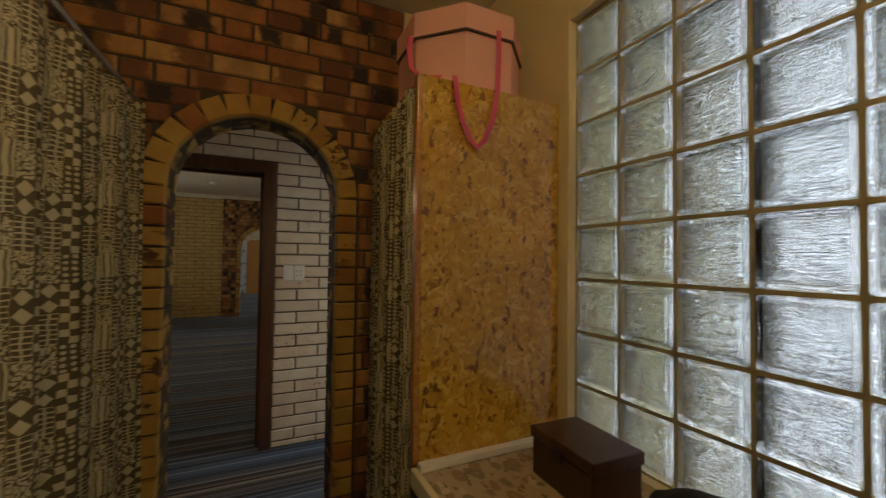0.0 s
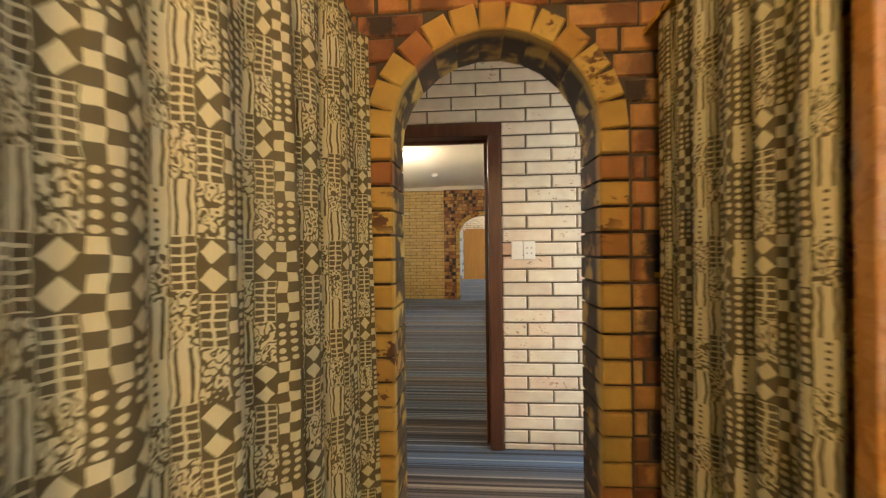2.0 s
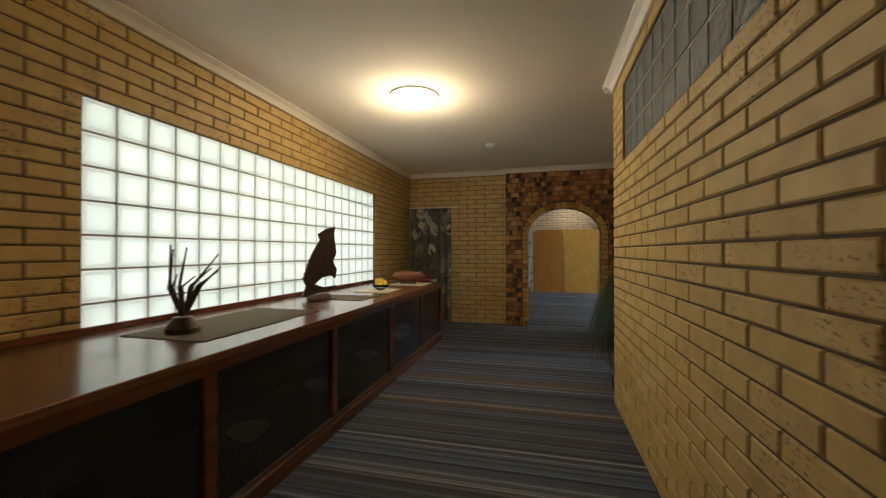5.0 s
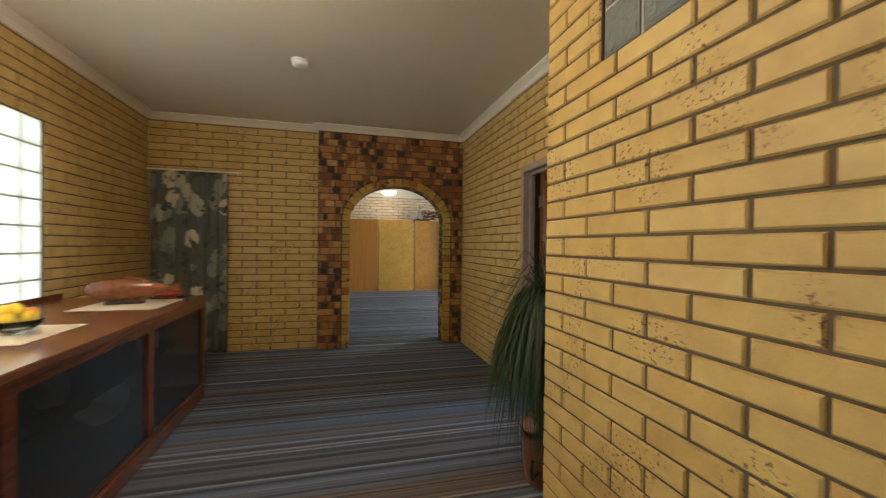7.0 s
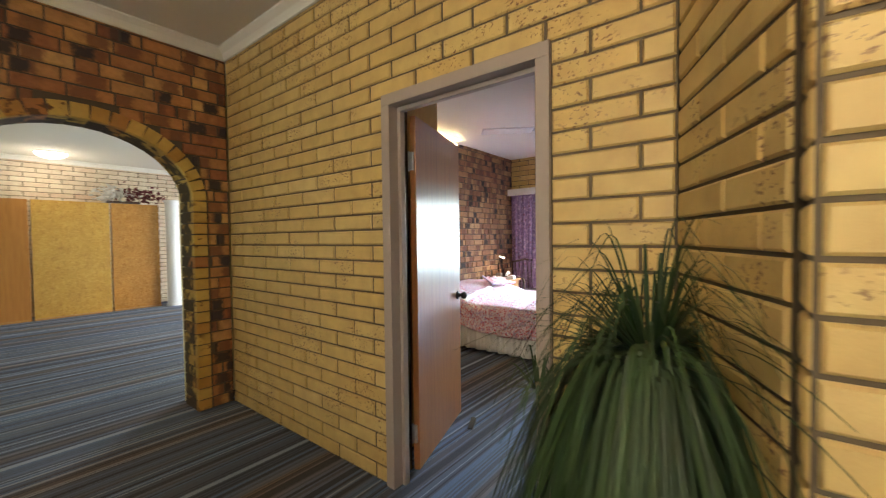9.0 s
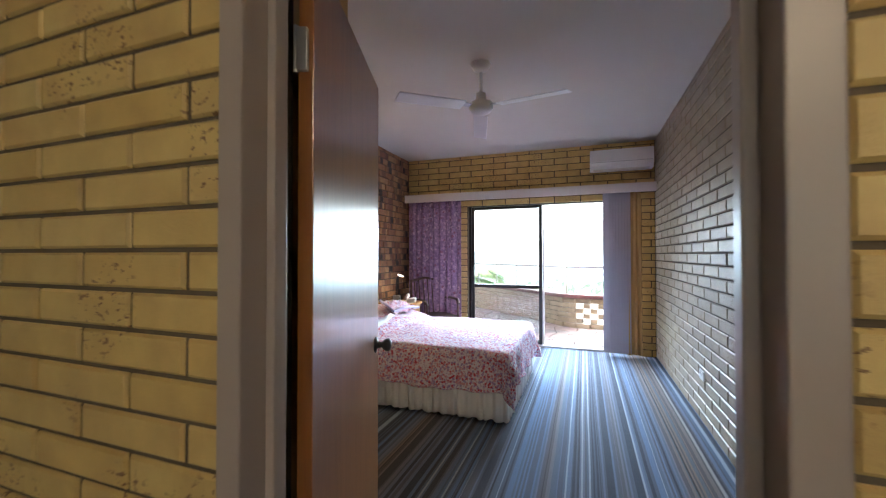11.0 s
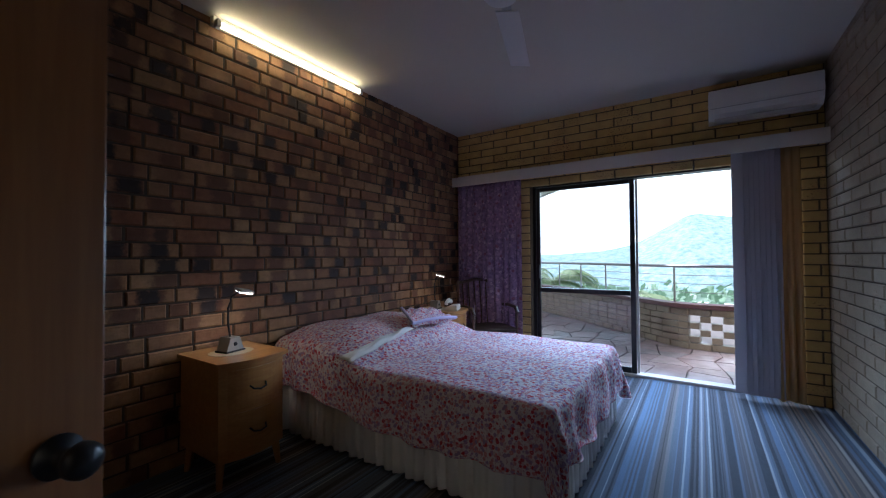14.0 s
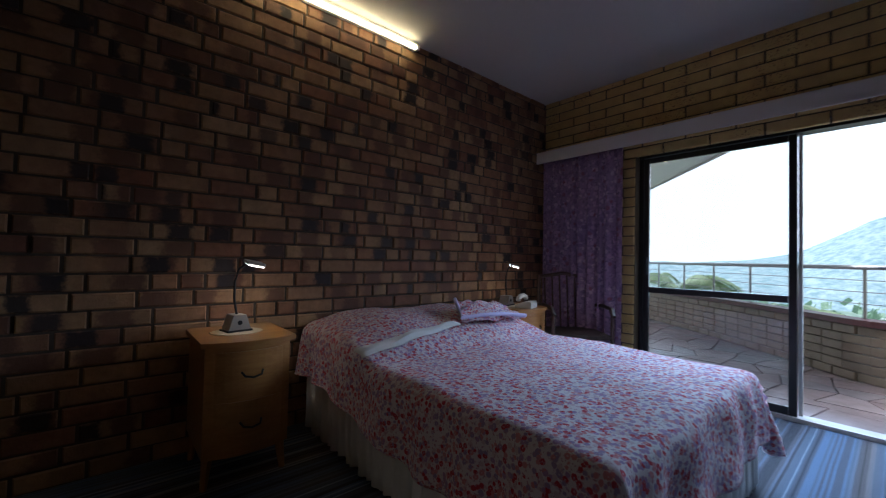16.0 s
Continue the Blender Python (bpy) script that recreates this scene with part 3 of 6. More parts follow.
def drape(path, z0, z1, folds, amp, rows=14, hem=0.0, lean=0.0, seed=1, slack=1.0):
    """A hanging cloth along a line of ground points, with folds; UV in metres of cloth."""
    bm = bmesh.new()
    uvl = bm.loops.layers.uv.new("UVMap")
    pts = [Vector((x, y, 0)) for x, y in path]
    lens = [0.0]
    for a, c in zip(pts, pts[1:]):
        lens.append(lens[-1] + (c - a).length)
    total = lens[-1]
    n = max(12, int(folds * 12))
    rnd = random.Random(seed)
    ph = [rnd.uniform(0, 6.28) for _ in range(4)]
    grid, us, run, last = [], [], 0.0, None
    for i in range(n + 1):
        s = total * i / n
        k = max(j for j in range(len(lens)) if lens[j] <= s + 1e-9)
        k = min(k, len(pts) - 2)
        d = (pts[k + 1] - pts[k]).normalized()
        p = pts[k] + d * (s - lens[k])
        nrm = Vector((-d.y, d.x, 0))
        w = 2 * math.pi * folds * s / total
        wob = math.sin(w + 0.9 * math.sin(w * 0.37 + ph[0])) + 0.35 * math.sin(1.7 * w + ph[1])
        column = []
        for j in range(rows + 1):
            h = j / rows
            z = z1 + (z0 - z1) * h
            a = amp * (0.55 + 0.55 * h) * (1 + 0.12 * math.sin(5 * h + ph[2] + w * 0.2))
            q = p + nrm * (a * wob + lean * h) + d * (0.25 * amp * math.cos(w) * h)
            column.append(bm.verts.new((q.x, q.y, z + (hem * math.sin(w * 0.5 + ph[3]) if j == rows else 0))))
        grid.append(column)
        here = p + nrm * amp * wob
        if last is not None:
            run += (here - last).length * slack
        last = here
        us.append(run)
    for i in range(n):
        for j in range(rows):
            f = bm.faces.new((grid[i][j], grid[i + 1][j], grid[i + 1][j + 1], grid[i][j + 1]))
            f.smooth = True
            for lp, (a, c) in zip(f.loops, ((i, j), (i + 1, j), (i + 1, j + 1), (i, j + 1))):
                lp[uvl].uv = (us[a], z1 + (z0 - z1) * c / rows)
    return bm


def thicken(ob, t):
    md = ob.modifiers.new("thickness", "SOLIDIFY")
    md.thickness = t
    return ob


def structure(ob, label, category="wall"):
    return tagged(ob, label, category, "", "structure")


# ---- brick walls: a mortar core with openings; its bricks are laid at the end of the file ----
WALLS = []


def brick_wall(name, label, start, end, side, z0, z1, thick, mat, mortar, holes=(), arch=None, brick=(0.333, 0.086), bond=0.5, joint=0.010, shift=0.0, header=None, lift=0.0):
    """A wall from start to end; its brick face lies on the line, and side (+1 left, -1 right of the way along) is where the face looks."""
    a, c = Vector((*start, 0)), Vector((*end, 0))
    length = (c - a).length
    u = (c - a).normalized()
    n = Vector((-u.y, u.x, 0)) * side
    cuts = [(s0, s1, h0, h1) for s0, s1, h0, h1 in holes]
    if arch:
        sc, hw, spring, rise = arch
        cuts.append((sc - hw - 0.014, sc + hw + 0.014, -1.0, spring + rise + 0.014))
    ss = sorted({0.0, length, *[min(max(v, 0), length) for h in cuts for v in h[:2]]})
    zs = sorted({z0, z1, *[min(max(v, z0), z1) for h in cuts for v in h[2:]]})
    bm = bmesh.new()
    m = Matrix(((u.x, -n.x, 0, a.x), (u.y, -n.y, 0, a.y), (0, 0, 1, 0), (0, 0, 0, 1)))
    for s0, s1 in zip(ss, ss[1:]):
        for h0, h1 in zip(zs, zs[1:]):
            sm, hm = (s0 + s1) / 2, (h0 + h1) / 2
            if s1 - s0 > 1e-5 and h1 - h0 > 1e-5 and not any(p < sm < q and r < hm < t for p, q, r, t in cuts):
                add_box(bm, (s0, 0.009, h0), (s1, thick, h1), 0, m)
    if arch:
        k, hw, rise = 24, hw + 0.014, rise + 0.014
        for i in range(k):
            p, q = -hw + 2 * hw * i / k, -hw + 2 * hw * (i + 1) / k
            w = (p + q) / 2
            low = spring + rise * math.sqrt(max(0.0, 1 - (w / hw) ** 2))
            if spring + rise - low > 0.004:
                add_box(bm, (sc + p, 0.009, low + 0.01), (sc + q, thick, spring + rise), 0, m)
    bmesh.ops.recalc_face_normals(bm, faces=bm.faces)
    ob = structure(mesh_ob(name, bm, mortar), label)
    WALLS.append((ob, m, length, z0, z1, thick, mat, tuple(holes), arch, brick, bond, joint, shift, header, lift))
    return ob


def slab(name, a, b, mat, label, category, bevel=0.0):
    return structure(mesh_ob(name, boxed(a, b, bevel), mat), label, category)


# ---- shell: floors and ceilings ----
slab("floor", (-2.75, -2.2, -0.12), (6.46, 17.4, 0.0), CARPET, "narrow striped blue grey and brown carpet through every room", "floor")
slab("ceiling_store", (-1.2, -2.2, 2.73), (1.75, 2.95, 2.86), CEILING, "plain cream painted store room ceiling", "ceiling")
slab("ceiling_hall", (-2.75, 2.95, 2.84), (1.45, 10.36, 2.98), CEILING, "smooth cream painted hall ceiling", "ceiling")
slab("ceiling_bedroom", (1.45, 6.6, 2.71), (6.6, 10.5, 2.86), DIM_CEILING, "plain white painted bedroom ceiling", "ceiling")
slab("ceiling_far_room", (-3.6, 10.36, 2.86), (6.2, 17.6, 2.98), CEILING, "white painted ceiling of the far room", "ceiling")
# Unseen lid, added so the closed side room stays dark.
slab("ceiling_side_room", (1.45, 2.95, 2.845), (6.6, 6.6, 2.98), CEILING, "unseen ceiling added to keep the side room dark", "ceiling")

# ---- store room ----
brick_wall("wall_store_arch", "dark burnt brown and orange brick wall with a round arch", (-0.95, 1.72), (0.89, 1.72), -1, 0, 2.75, 0.22, KLINKER, DARK_MORTAR,
           arch=(0.95 + 0.205, 0.35, 1.695, 0.35), brick=(0.24, 0.086), header=0.105, lift=-0.023)
slab("wall_store_cream", (0.895, 1.72, 0), (1.75, 1.94, 2.75), CREAM, "cream painted store room wall beside the brick arch", "wall")
slab("wall_store_east_end", (1.285, 0.90, 0), (1.45, 1.716, 2.75), CREAM, "cream painted wall beside the glass blocks", "wall")
slab("wall_store_east_top", (1.285, -2.1, 2.335), (1.45, 0.897, 2.75), CREAM, "cream painted wall above the glass blocks", "wall")
slab("wall_store_east_base", (1.285, -2.1, 0), (1.45, 0.897, 0.733), CREAM, "cream painted wall under the glass blocks", "wall")
slab("wall_store_west", (-1.15, -2.1, 0), (-0.97, 1.94, 2.75), CREAM, "cream painted wall behind the printed curtain", "wall")
slab("wall_store_south", (-1.2, -2.2, 0), (1.45, -2.1, 2.75), CREAM, "cream painted back wall of the store room", "wall")

# ---- passage ----
brick_wall("wall_passage_north", "pale pinkish white brick wall with a dark door frame", (-0.70, 2.90), (1.70, 2.90), -1, 0, 2.75, 0.09, PALE, MORTAR,
           holes=[(0.70 - 0.695, 0.70 + 0.315, -1, 2.10)], brick=(0.316, 0.086), shift=0.073, lift=-0.041)
brick_wall("wall_passage_west", "pale pinkish white brick end wall of the passage", (-0.71, 1.94), (-0.71, 2.90), -1, 0, 2.75, 0.10, PALE, MORTAR, lift=-0.041)
slab("wall_passage_east", (1.70, 1.94, 2.25), (1.80, 3.0, 2.75), CREAM, "plain wall over the glazed end of the passage", "wall")
slab("wall_passage_east_low", (1.70, 1.94, 0), (1.80, 3.0, 0.25), CREAM, "plain wall under the glazed end of the passage", "wall")
brick_wall("wall_passage_south", "burnt brick back of the arch wall", (0.89, 1.945), (-0.70, 1.945), -1, 0, 2.75, 0.012, KLINKER, DARK_MORTAR,
           arch=(0.685, 0.455, 1.695, 0.455), brick=(0.24, 0.086))

# ---- hall ----
NEAR_X, DOOR_X, HALL_W = 0.69, 1.342, -2.45
slab("wall_hall_south", (-2.75, 2.995, 0), (-0.70, 3.10, 2.9), CREAM, "plain end wall of the hall beside the door", "wall")
slab("wall_hall_south_top", (-0.70, 2.995, 2.10), (0.32, 3.10, 2.9), CREAM, "plain wall over the hall side of the door", "wall")
slab("wall_hall_south_end", (0.32, 2.995, 0), (0.69, 3.10, 2.9), CREAM, "plain end wall of the hall by the brick wall", "wall")
brick_wall("wall_hall_window", "buff brick wall with a long glass block window", (HALL_W, 3.10), (HALL_W, 10.32), -1, 0, 2.86, 0.12, BUFF, MORTAR,
           holes=[(1.59, 5.59, 0.84, 2.24)])
brick_wall("wall_hall_north", "buff brick end wall of the hall", (HALL_W, 10.32), (-0.55, 10.32), -1, 0, 2.86, 0.10, BUFF, MORTAR)
brick_wall("wall_hall_arch", "dark burnt brown and orange brick wall with a wide arch", (-0.56, 10.21), (DOOR_X, 10.21), -1, 0, 2.86, 0.25, KLINKER, DARK_MORTAR,
           arch=(0.56 + 0.455, 0.62, 1.645, 0.465), brick=(0.24, 0.086), header=0.105)
brick_wall("wall_hall_arch_side", "side of the burnt brick pier", (-0.56, 10.32), (-0.56, 10.21), -1, 0, 2.86, 0.02, KLINKER, DARK_MORTAR, brick=(0.24, 0.086))
brick_wall("wall_hall_door", "buff brick wall round the bedroom door", (DOOR_X, 10.21), (DOOR_X, 7.05), -1, 0, 2.86, 0.10, BUFF, MORTAR,
           holes=[(1.822, 2.742, -1, 2.07)], shift=0.0575)
brick_wall("wall_hall_nook", "slanting buff brick wall behind the potted plant", (DOOR_X, 7.05), (0.80, 6.816), -1, 0, 2.86, 0.08, BUFF, MORTAR)
brick_wall("wall_hall_near", "buff brick wall with speckled bricks and a high glass block strip", (NEAR_X, 6.79), (NEAR_X, 3.10), -1, 0, 2.86, 0.11, BUFF, MORTAR,
           holes=[(0.40, 3.0, 2.064, 2.664)], shift=-0.008)
brick_wall("wall_hall_near_end", "narrow end of the buff brick wall", (0.80, 6.802), (0.700, 6.802), -1, 0, 2.86, 0.05, BUFF, MORTAR, brick=(0.12, 0.086))

# ---- bedroom ----
BED_W, BED_N, BED_S, BED_E = 1.54, 10.276, 6.90, 6.25
brick_wall("wall_bedroom_north", "mottled brown burnt brick wall behind the bed", (BED_W - 0.02, BED_N), (BED_E + 0.1, BED_N), -1, 0, 2.73, 0.10, ROOM_BRICK, DARK_MORTAR, brick=(0.24, 0.086))
# This wall's low bluish light is in the brick colour.
brick_wall("wall_bedroom_south", "buff brick side wall of the bedroom", (BED_E + 0.1, BED_S), (BED_W - 0.02, BED_S), -1, 0, 2.73, 0.08, SKYLIT_BUFF, DARK_MORTAR)
brick_wall("wall_bedroom_east", "buff brick wall with a sliding glass door", (BED_E, BED_N), (BED_E, BED_S), -1, 0, 2.73, 0.22, BUFF, MORTAR,
           holes=[(BED_N - 9.33, BED_N - 7.06, -1, 2.02)])
brick_wall("wall_bedroom_west", "buff brick wall on the bedroom side of the door", (BED_W, BED_S), (BED_W, BED_N), -1, 0, 2.73, 0.09, BUFF, MORTAR,
           holes=[(7.468 - BED_S, 8.388 - BED_S, -1, 2.07)])

# ---- far room and closed side room ----
brick_wall("wall_far_north", "pale brick wall above timber panels", (-3.4, 16.95), (6.0, 16.95), -1, 0, 2.88, 0.10, PALE, MORTAR)
slab("wall_far_south_west", (-3.6, 10.47, 0), (-0.2, 10.56, 2.9), CREAM, "plain wall of the far room beside the arch", "wall")
slab("wall_far_south_east", (1.10, 10.47, 0), (6.1, 10.56, 2.9), CREAM, "plain wall of the far room beside the bedroom", "wall")
slab("wall_far_west", (-3.6, 10.5, 0), (-3.4, 17.2, 2.9), CREAM, "plain side wall of the far room", "wall")
for k, (a, c) in enumerate((((5.6, 10.5, 0), (5.8, 12.2, 2.9)), ((5.6, 15.0, 0), (5.8, 17.2, 2.9)), ((5.6, 12.2, 2.35), (5.8, 15.0, 2.9)), ((5.6, 12.2, 0), (5.8, 15.0, 0.45)))):
    slab("wall_far_east_%d" % (k + 1), a, c, CREAM, "plain wall round the far room window", "wall")
# Unseen walls, added to shut daylight out behind the high glass strip.
slab("wall_side_room", (6.35, 2.9, 0), (6.5, 6.98, 2.9), CREAM, "unseen outer wall added to keep the side room dark", "wall")
slab("wall_side_room_south", (1.70, 2.9, 0), (6.4, 3.0, 2.9), CREAM, "unseen end wall added to keep the side room dark", "wall")
slab("wall_outer_west", (-2.74, 2.9, 0), (-2.58, 4.6, 2.95), RENDERED, "rendered outer skin of the hall", "wall")
slab("wall_outer_west_end", (-2.74, 8.78, 0), (-2.58, 10.6, 2.95), RENDERED, "rendered outer skin of the hall", "wall")

# ---- cornices ----
COVE = [(0, 0), (0.075, 0), (0.075, -0.012), (0.060, -0.020), (0.035, -0.036), (0.018, -0.060), (0.012, -0.075), (0, -0.078)]


def cornice(name, start, end, z, side=-1):
    a, c = Vector((*start, 0)), Vector((*end, 0))
    u = (c - a).normalized()
    n = Vector((-u.y, u.x, 0)) * side
    bm = bmesh.new()
    rows = [[bm.verts.new((q.x + n.x * d, q.y + n.y * d, z + h)) for d, h in COVE] for q in (a, c)]
    for i in range(len(COVE)):
        j = (i + 1) % len(COVE)
        bm.faces.new((rows[0][i], rows[1][i], rows[1][j], rows[0][j]))
    bm.faces.new(rows[0])
    bm.faces.new(rows[1][::-1])
    bmesh.ops.recalc_face_normals(bm, faces=bm.faces)
    return structure(mesh_ob(name, bm, CORNICE), "white coved plaster cornice", "trim")


HZ = 2.838
for k, (a, c) in enumerate((((HALL_W, 3.10), (HALL_W, 10.32)), ((HALL_W, 10.316), (-0.56, 10.316)), ((-0.63, 10.206), (DOOR_X, 10.206)), ((DOOR_X - 0.004, 10.21), (DOOR_X - 0.004, 7.0)),
                            ((DOOR_X, 7.054), (0.80, 6.820)), ((0.84, 6.794), (0.62, 6.794)), ((NEAR_X - 0.004, 6.86), (NEAR_X - 0.004, 3.10)))):
    cornice("cornice_%d" % (k + 1), a, c, HZ)
cornice("cornice_far_room", (-3.4, 16.946), (5.6, 16.946), 2.858)


# ---- glass block windows ----
def block_bm(w, h, d, bulge):
    bm = bmesh.new()
    vs = add_box(bm, (-d / 2, -w / 2, -h / 2), (d / 2, w / 2, h / 2), 0.012)
    for f in [f for f in bm.faces if f.calc_area() > 0.5 * w * h and abs(f.normal.x) > 0.9]:
        r = bmesh.ops.inset_individual(bm, faces=[f], thickness=0.018, depth=bulge)
    return bm


def glass_blocks(name, label, x, y0, z0, cols, rows, pitch, mat, grout, depth=0.08, frame_mat=None):
    win = structure(new(name), label, "window")
    win.empty_display_size = 0.05
    bm = bmesh.new()
    g = 0.012
    for i in range(cols + 1):
        add_box(bm, (x - depth * 0.42, y0 + i * pitch - g / 2, z0), (x + depth * 0.42, y0 + i * pitch + g / 2, z0 + rows * pitch))
    for j in range(rows + 1):
        for i in range(cols):
            add_box(bm, (x - depth * 0.42, y0 + i * pitch + g / 2, z0 + j * pitch - g / 2), (x + depth * 0.42, y0 + (i + 1) * pitch - g / 2, z0 + j * pitch + g / 2))
    part("grout", bm, grout, win)
    me = bpy.data.meshes.new("glass_block")
    bm = block_bm(pitch - g, pitch - g, depth, -0.004)
    if mat is BLOCK_GLASS:
        hollow = pitch / 2 - g / 2 - 0.014
        old = set(bm.faces)
        add_box(bm, (-depth / 2 + 0.012, -hollow, -hollow), (depth / 2 - 0.012, hollow, hollow))
        bmesh.ops.reverse_faces(bm, faces=[f for f in bm.faces if f not in old])
    bm.normal_update()
    bm.to_mesh(me)
    bm.free()
    me.materials.append(mat)
    for i in range(cols):
        for j in range(rows):
            ob = new("glass_block", me)
            ob.location = (x, y0 + (i + 0.5) * pitch, z0 + (j + 0.5) * pitch)
            ob.parent = win
            ob.visible_shadow = False
    return win


GROUT = plain("grey_grout", (0.36, 0.33, 0.28), 0.9, 60, 0.3)
OLIVE_GROUT = plain("olive_grout", (0.34, 0.29, 0.16), 0.9, 60, 0.3)
glass_blocks("window_1", "clear wavy glass block wall with grey green grout", 1.36, 0.897 - 15 * 0.1985, 0.735, 15, 8, 0.1985, BLOCK_GLASS, OLIVE_GROUT, 0.09)
glass_blocks("window_2", "long frosted glass block window glowing with daylight", HALL_W - 0.06, 4.69, 0.84, 20, 7, 0.20, FROST, GROUT)
glass_blocks("window_3", "high strip of dull grey glass blocks", NEAR_X + 0.055, 3.79, 2.064, 13, 3, 0.20, HAZE_GLASS, GROUT)


# ---- door frames and doors ----
def door_frame(name, label, mat, u0, u1, top, face, depth, width, along_x, proud=0.012, drop=0.0):
    fr = structure(new(name), label, "door")
    fr.empty_display_size = 0.05

    def bx(a0, a1, z0, z1, d0, d1):
        return boxed((a0, d0, z0), (a1, d1, z1), 0.004) if along_x else boxed((d0, a0, z0), (d1, a1, z1), 0.004)
    d0, d1 = (face - proud, face + depth)
    part("jamb", bx(u0, u0 + width, 0, top - width, d0, d1), mat, fr)
    part("jamb", bx(u1 - width, u1, 0, top - width, d0, d1), mat, fr)
    part("head", bx(u0, u1, top - width, top, d0, d1), mat, fr)
    s = depth * 0.45
    part("stop", bx(u0 + width, u0 + width + 0.022, 0, top - width - 0.022, face + s, face + s + 0.035), mat, fr)
    part("stop", bx(u1 - width - 0.022, u1 - width, 0, top - width - 0.022, face + s, face + s + 0.035), mat, fr)
    part("stop", bx(u0 + width, u1 - width, top - width - 0.022, top - width, face + s, face + s + 0.035), mat, fr)
    return fr


door_frame("door_frame_1", "dark brown timber door frame in pale brick", BROWN_FRAME, -0.695, 0.315, 2.10, 2.90, 0.19, 0.078, True, drop=0.012)
door_frame("door_frame_2", "taupe painted door frame in buff brick", TAUPE, 7.468, 8.388, 2.07, DOOR_X, 0.108, 0.058, False)


def door_leaf(name, at, turn, width, height, label):
    """A flush leaf that runs from its hinge along local x."""
    d = structure(new(name), label, "door")
    d.empty_display_size = 0.05
    d.matrix_basis = pose(at[0], at[1], at[2], 0, 0, turn)
    part("leaf", boxed((0, -0.018, 0.012), (width, 0.018, height), 0.003), DOOR_WOOD, d)
    for z in (0.22, height - 0.25):
        hinge = part("hinge", boxed((-0.012, -0.006, z - 0.05), (0.030, 0.0205, z + 0.05), 0.002), STEEL, d)
        part("hinge_pin", tube([(-0.006, 0.022, z - 0.055), (-0.006, 0.022, z + 0.055)], 0.006), STEEL, hinge)
    prof = [(0.0, 0.0), (0.032, 0.0), (0.033, 0.006), (0.016, 0.010), (0.011, 0.028), (0.020, 0.036), (0.027, 0.048), (0.026, 0.060), (0.016, 0.068), (0.0, 0.070)]
    for s in (1, -1):
        m = Matrix.Translation((width - 0.065, s * 0.018, 0.905)) @ pose(0, 0, 0, -90 * s, 0, 0)
        part("knob", lathe(prof, n=20, m=m), BLACK, d, "black door knob", smooth=True)
    part("lock_edge", boxed((width - 0.001, -0.010, 0.90), (width + 0.0015, 0.010, 1.03), 0), STEEL, d)
    return d


door_leaf("door_1", (-0.612, 2.880, 0.0), -92.0, 0.80, 2.03, "orange varnished flush door standing open in the passage")
door_leaf("door_2", (1.525, 8.345, 0.0), 18.5, 0.795, 2.005, "varnished flush timber door standing open into the bedroom")


# ---- store room things ----
c = drape([(-0.27, -1.9), (-0.30, 0.3), (-0.27, 1.2), (-0.235, 1.69)], 0.02, 2.01, 21, 0.042, 18, 0.01, seed=3, slack=0.8)
tagged(thicken(mesh_ob("printed_curtain", c, PRINT), 0.003), "cream and olive printed cotton curtain hanging in folds", "curtain", "printed curtains")
rail = tagged(mesh_ob("curtain_rail", tube([(-0.28, -2.08, 2.03), (-0.28, 0.3, 2.03), (-0.25, 1.715, 2.03)], 0.010), STEEL), "thin metal rail above the printed curtain", "curtain rail", "curtain rails")
c = drape([(0.735, 1.69), (0.700, 1.4), (0.690, 1.02)], 0.02, 2.0, 6, 0.022, 18, 0.01, seed=8, slack=0.9)
tagged(thicken(mesh_ob("printed_curtain", c, PRINT), 0.003), "cream and olive printed curtain across the board cabinet", "curtain", "printed curtains")

cab = thing("board_cabinet", (0.70, 0.95, 0), "tall cabinet of varnished orange strand board", "cabinet")
part("side_panel", boxed((0.0, 0.0, 0.73), (0.58, 0.018, 2.02), 0.002), OSB, cab)
part("edge_trim", boxed((-0.022, -0.002, 0.73), (-0.002, 0.030, 2.02), 0.003), OSB_ORANGE, cab)
part("top_board", boxed((0.0, 0.020, 2.002), (0.58, 0.765, 2.02), 0.002), OSB, cab)
part("back_panel", boxed((0.565, 0.020, 0.002), (0.58, 0.765, 2.0), 0), OSB, cab)
part("inner_shelf", boxed((0.03, 0.020, 1.2), (0.563, 0.765, 1.218), 0), OSB, cab)
part("lower_panel", boxed((0.0, 0.002, 0.002), (0.56, 0.018, 0.655), 0.002), OSB, cab)

bench = thing("bench", (0.68, 0, 0), "built-in bench with a leaf print vinyl top and cream edging", "bench")
bm = boxed((0.012, -2.05, 0.675), (0.598, 0.945, 0.715), 0.004)
top = part("top", bm, VINYL, bench)
uvl = top.data.uv_layers.new(name="UVMap")
for lp in top.data.loops:
    co = top.data.vertices[lp.vertex_index].co
    uvl.data[lp.index].uv = (co.x, co.y * 0.6)
part("front_edge", boxed((-0.012, -2.05, 0.670), (0.010, 0.945, 0.727), 0.004), CREAM, bench)
part("back_edge", boxed((0.012, 0.915, 0.717), (0.575, 0.945, 0.742), 0.004), PLASTIC, bench)
part("front_panel", boxed((0.02, -2.05, 0.0), (0.04, 0.94, 0.668), 0), CREAM, bench)

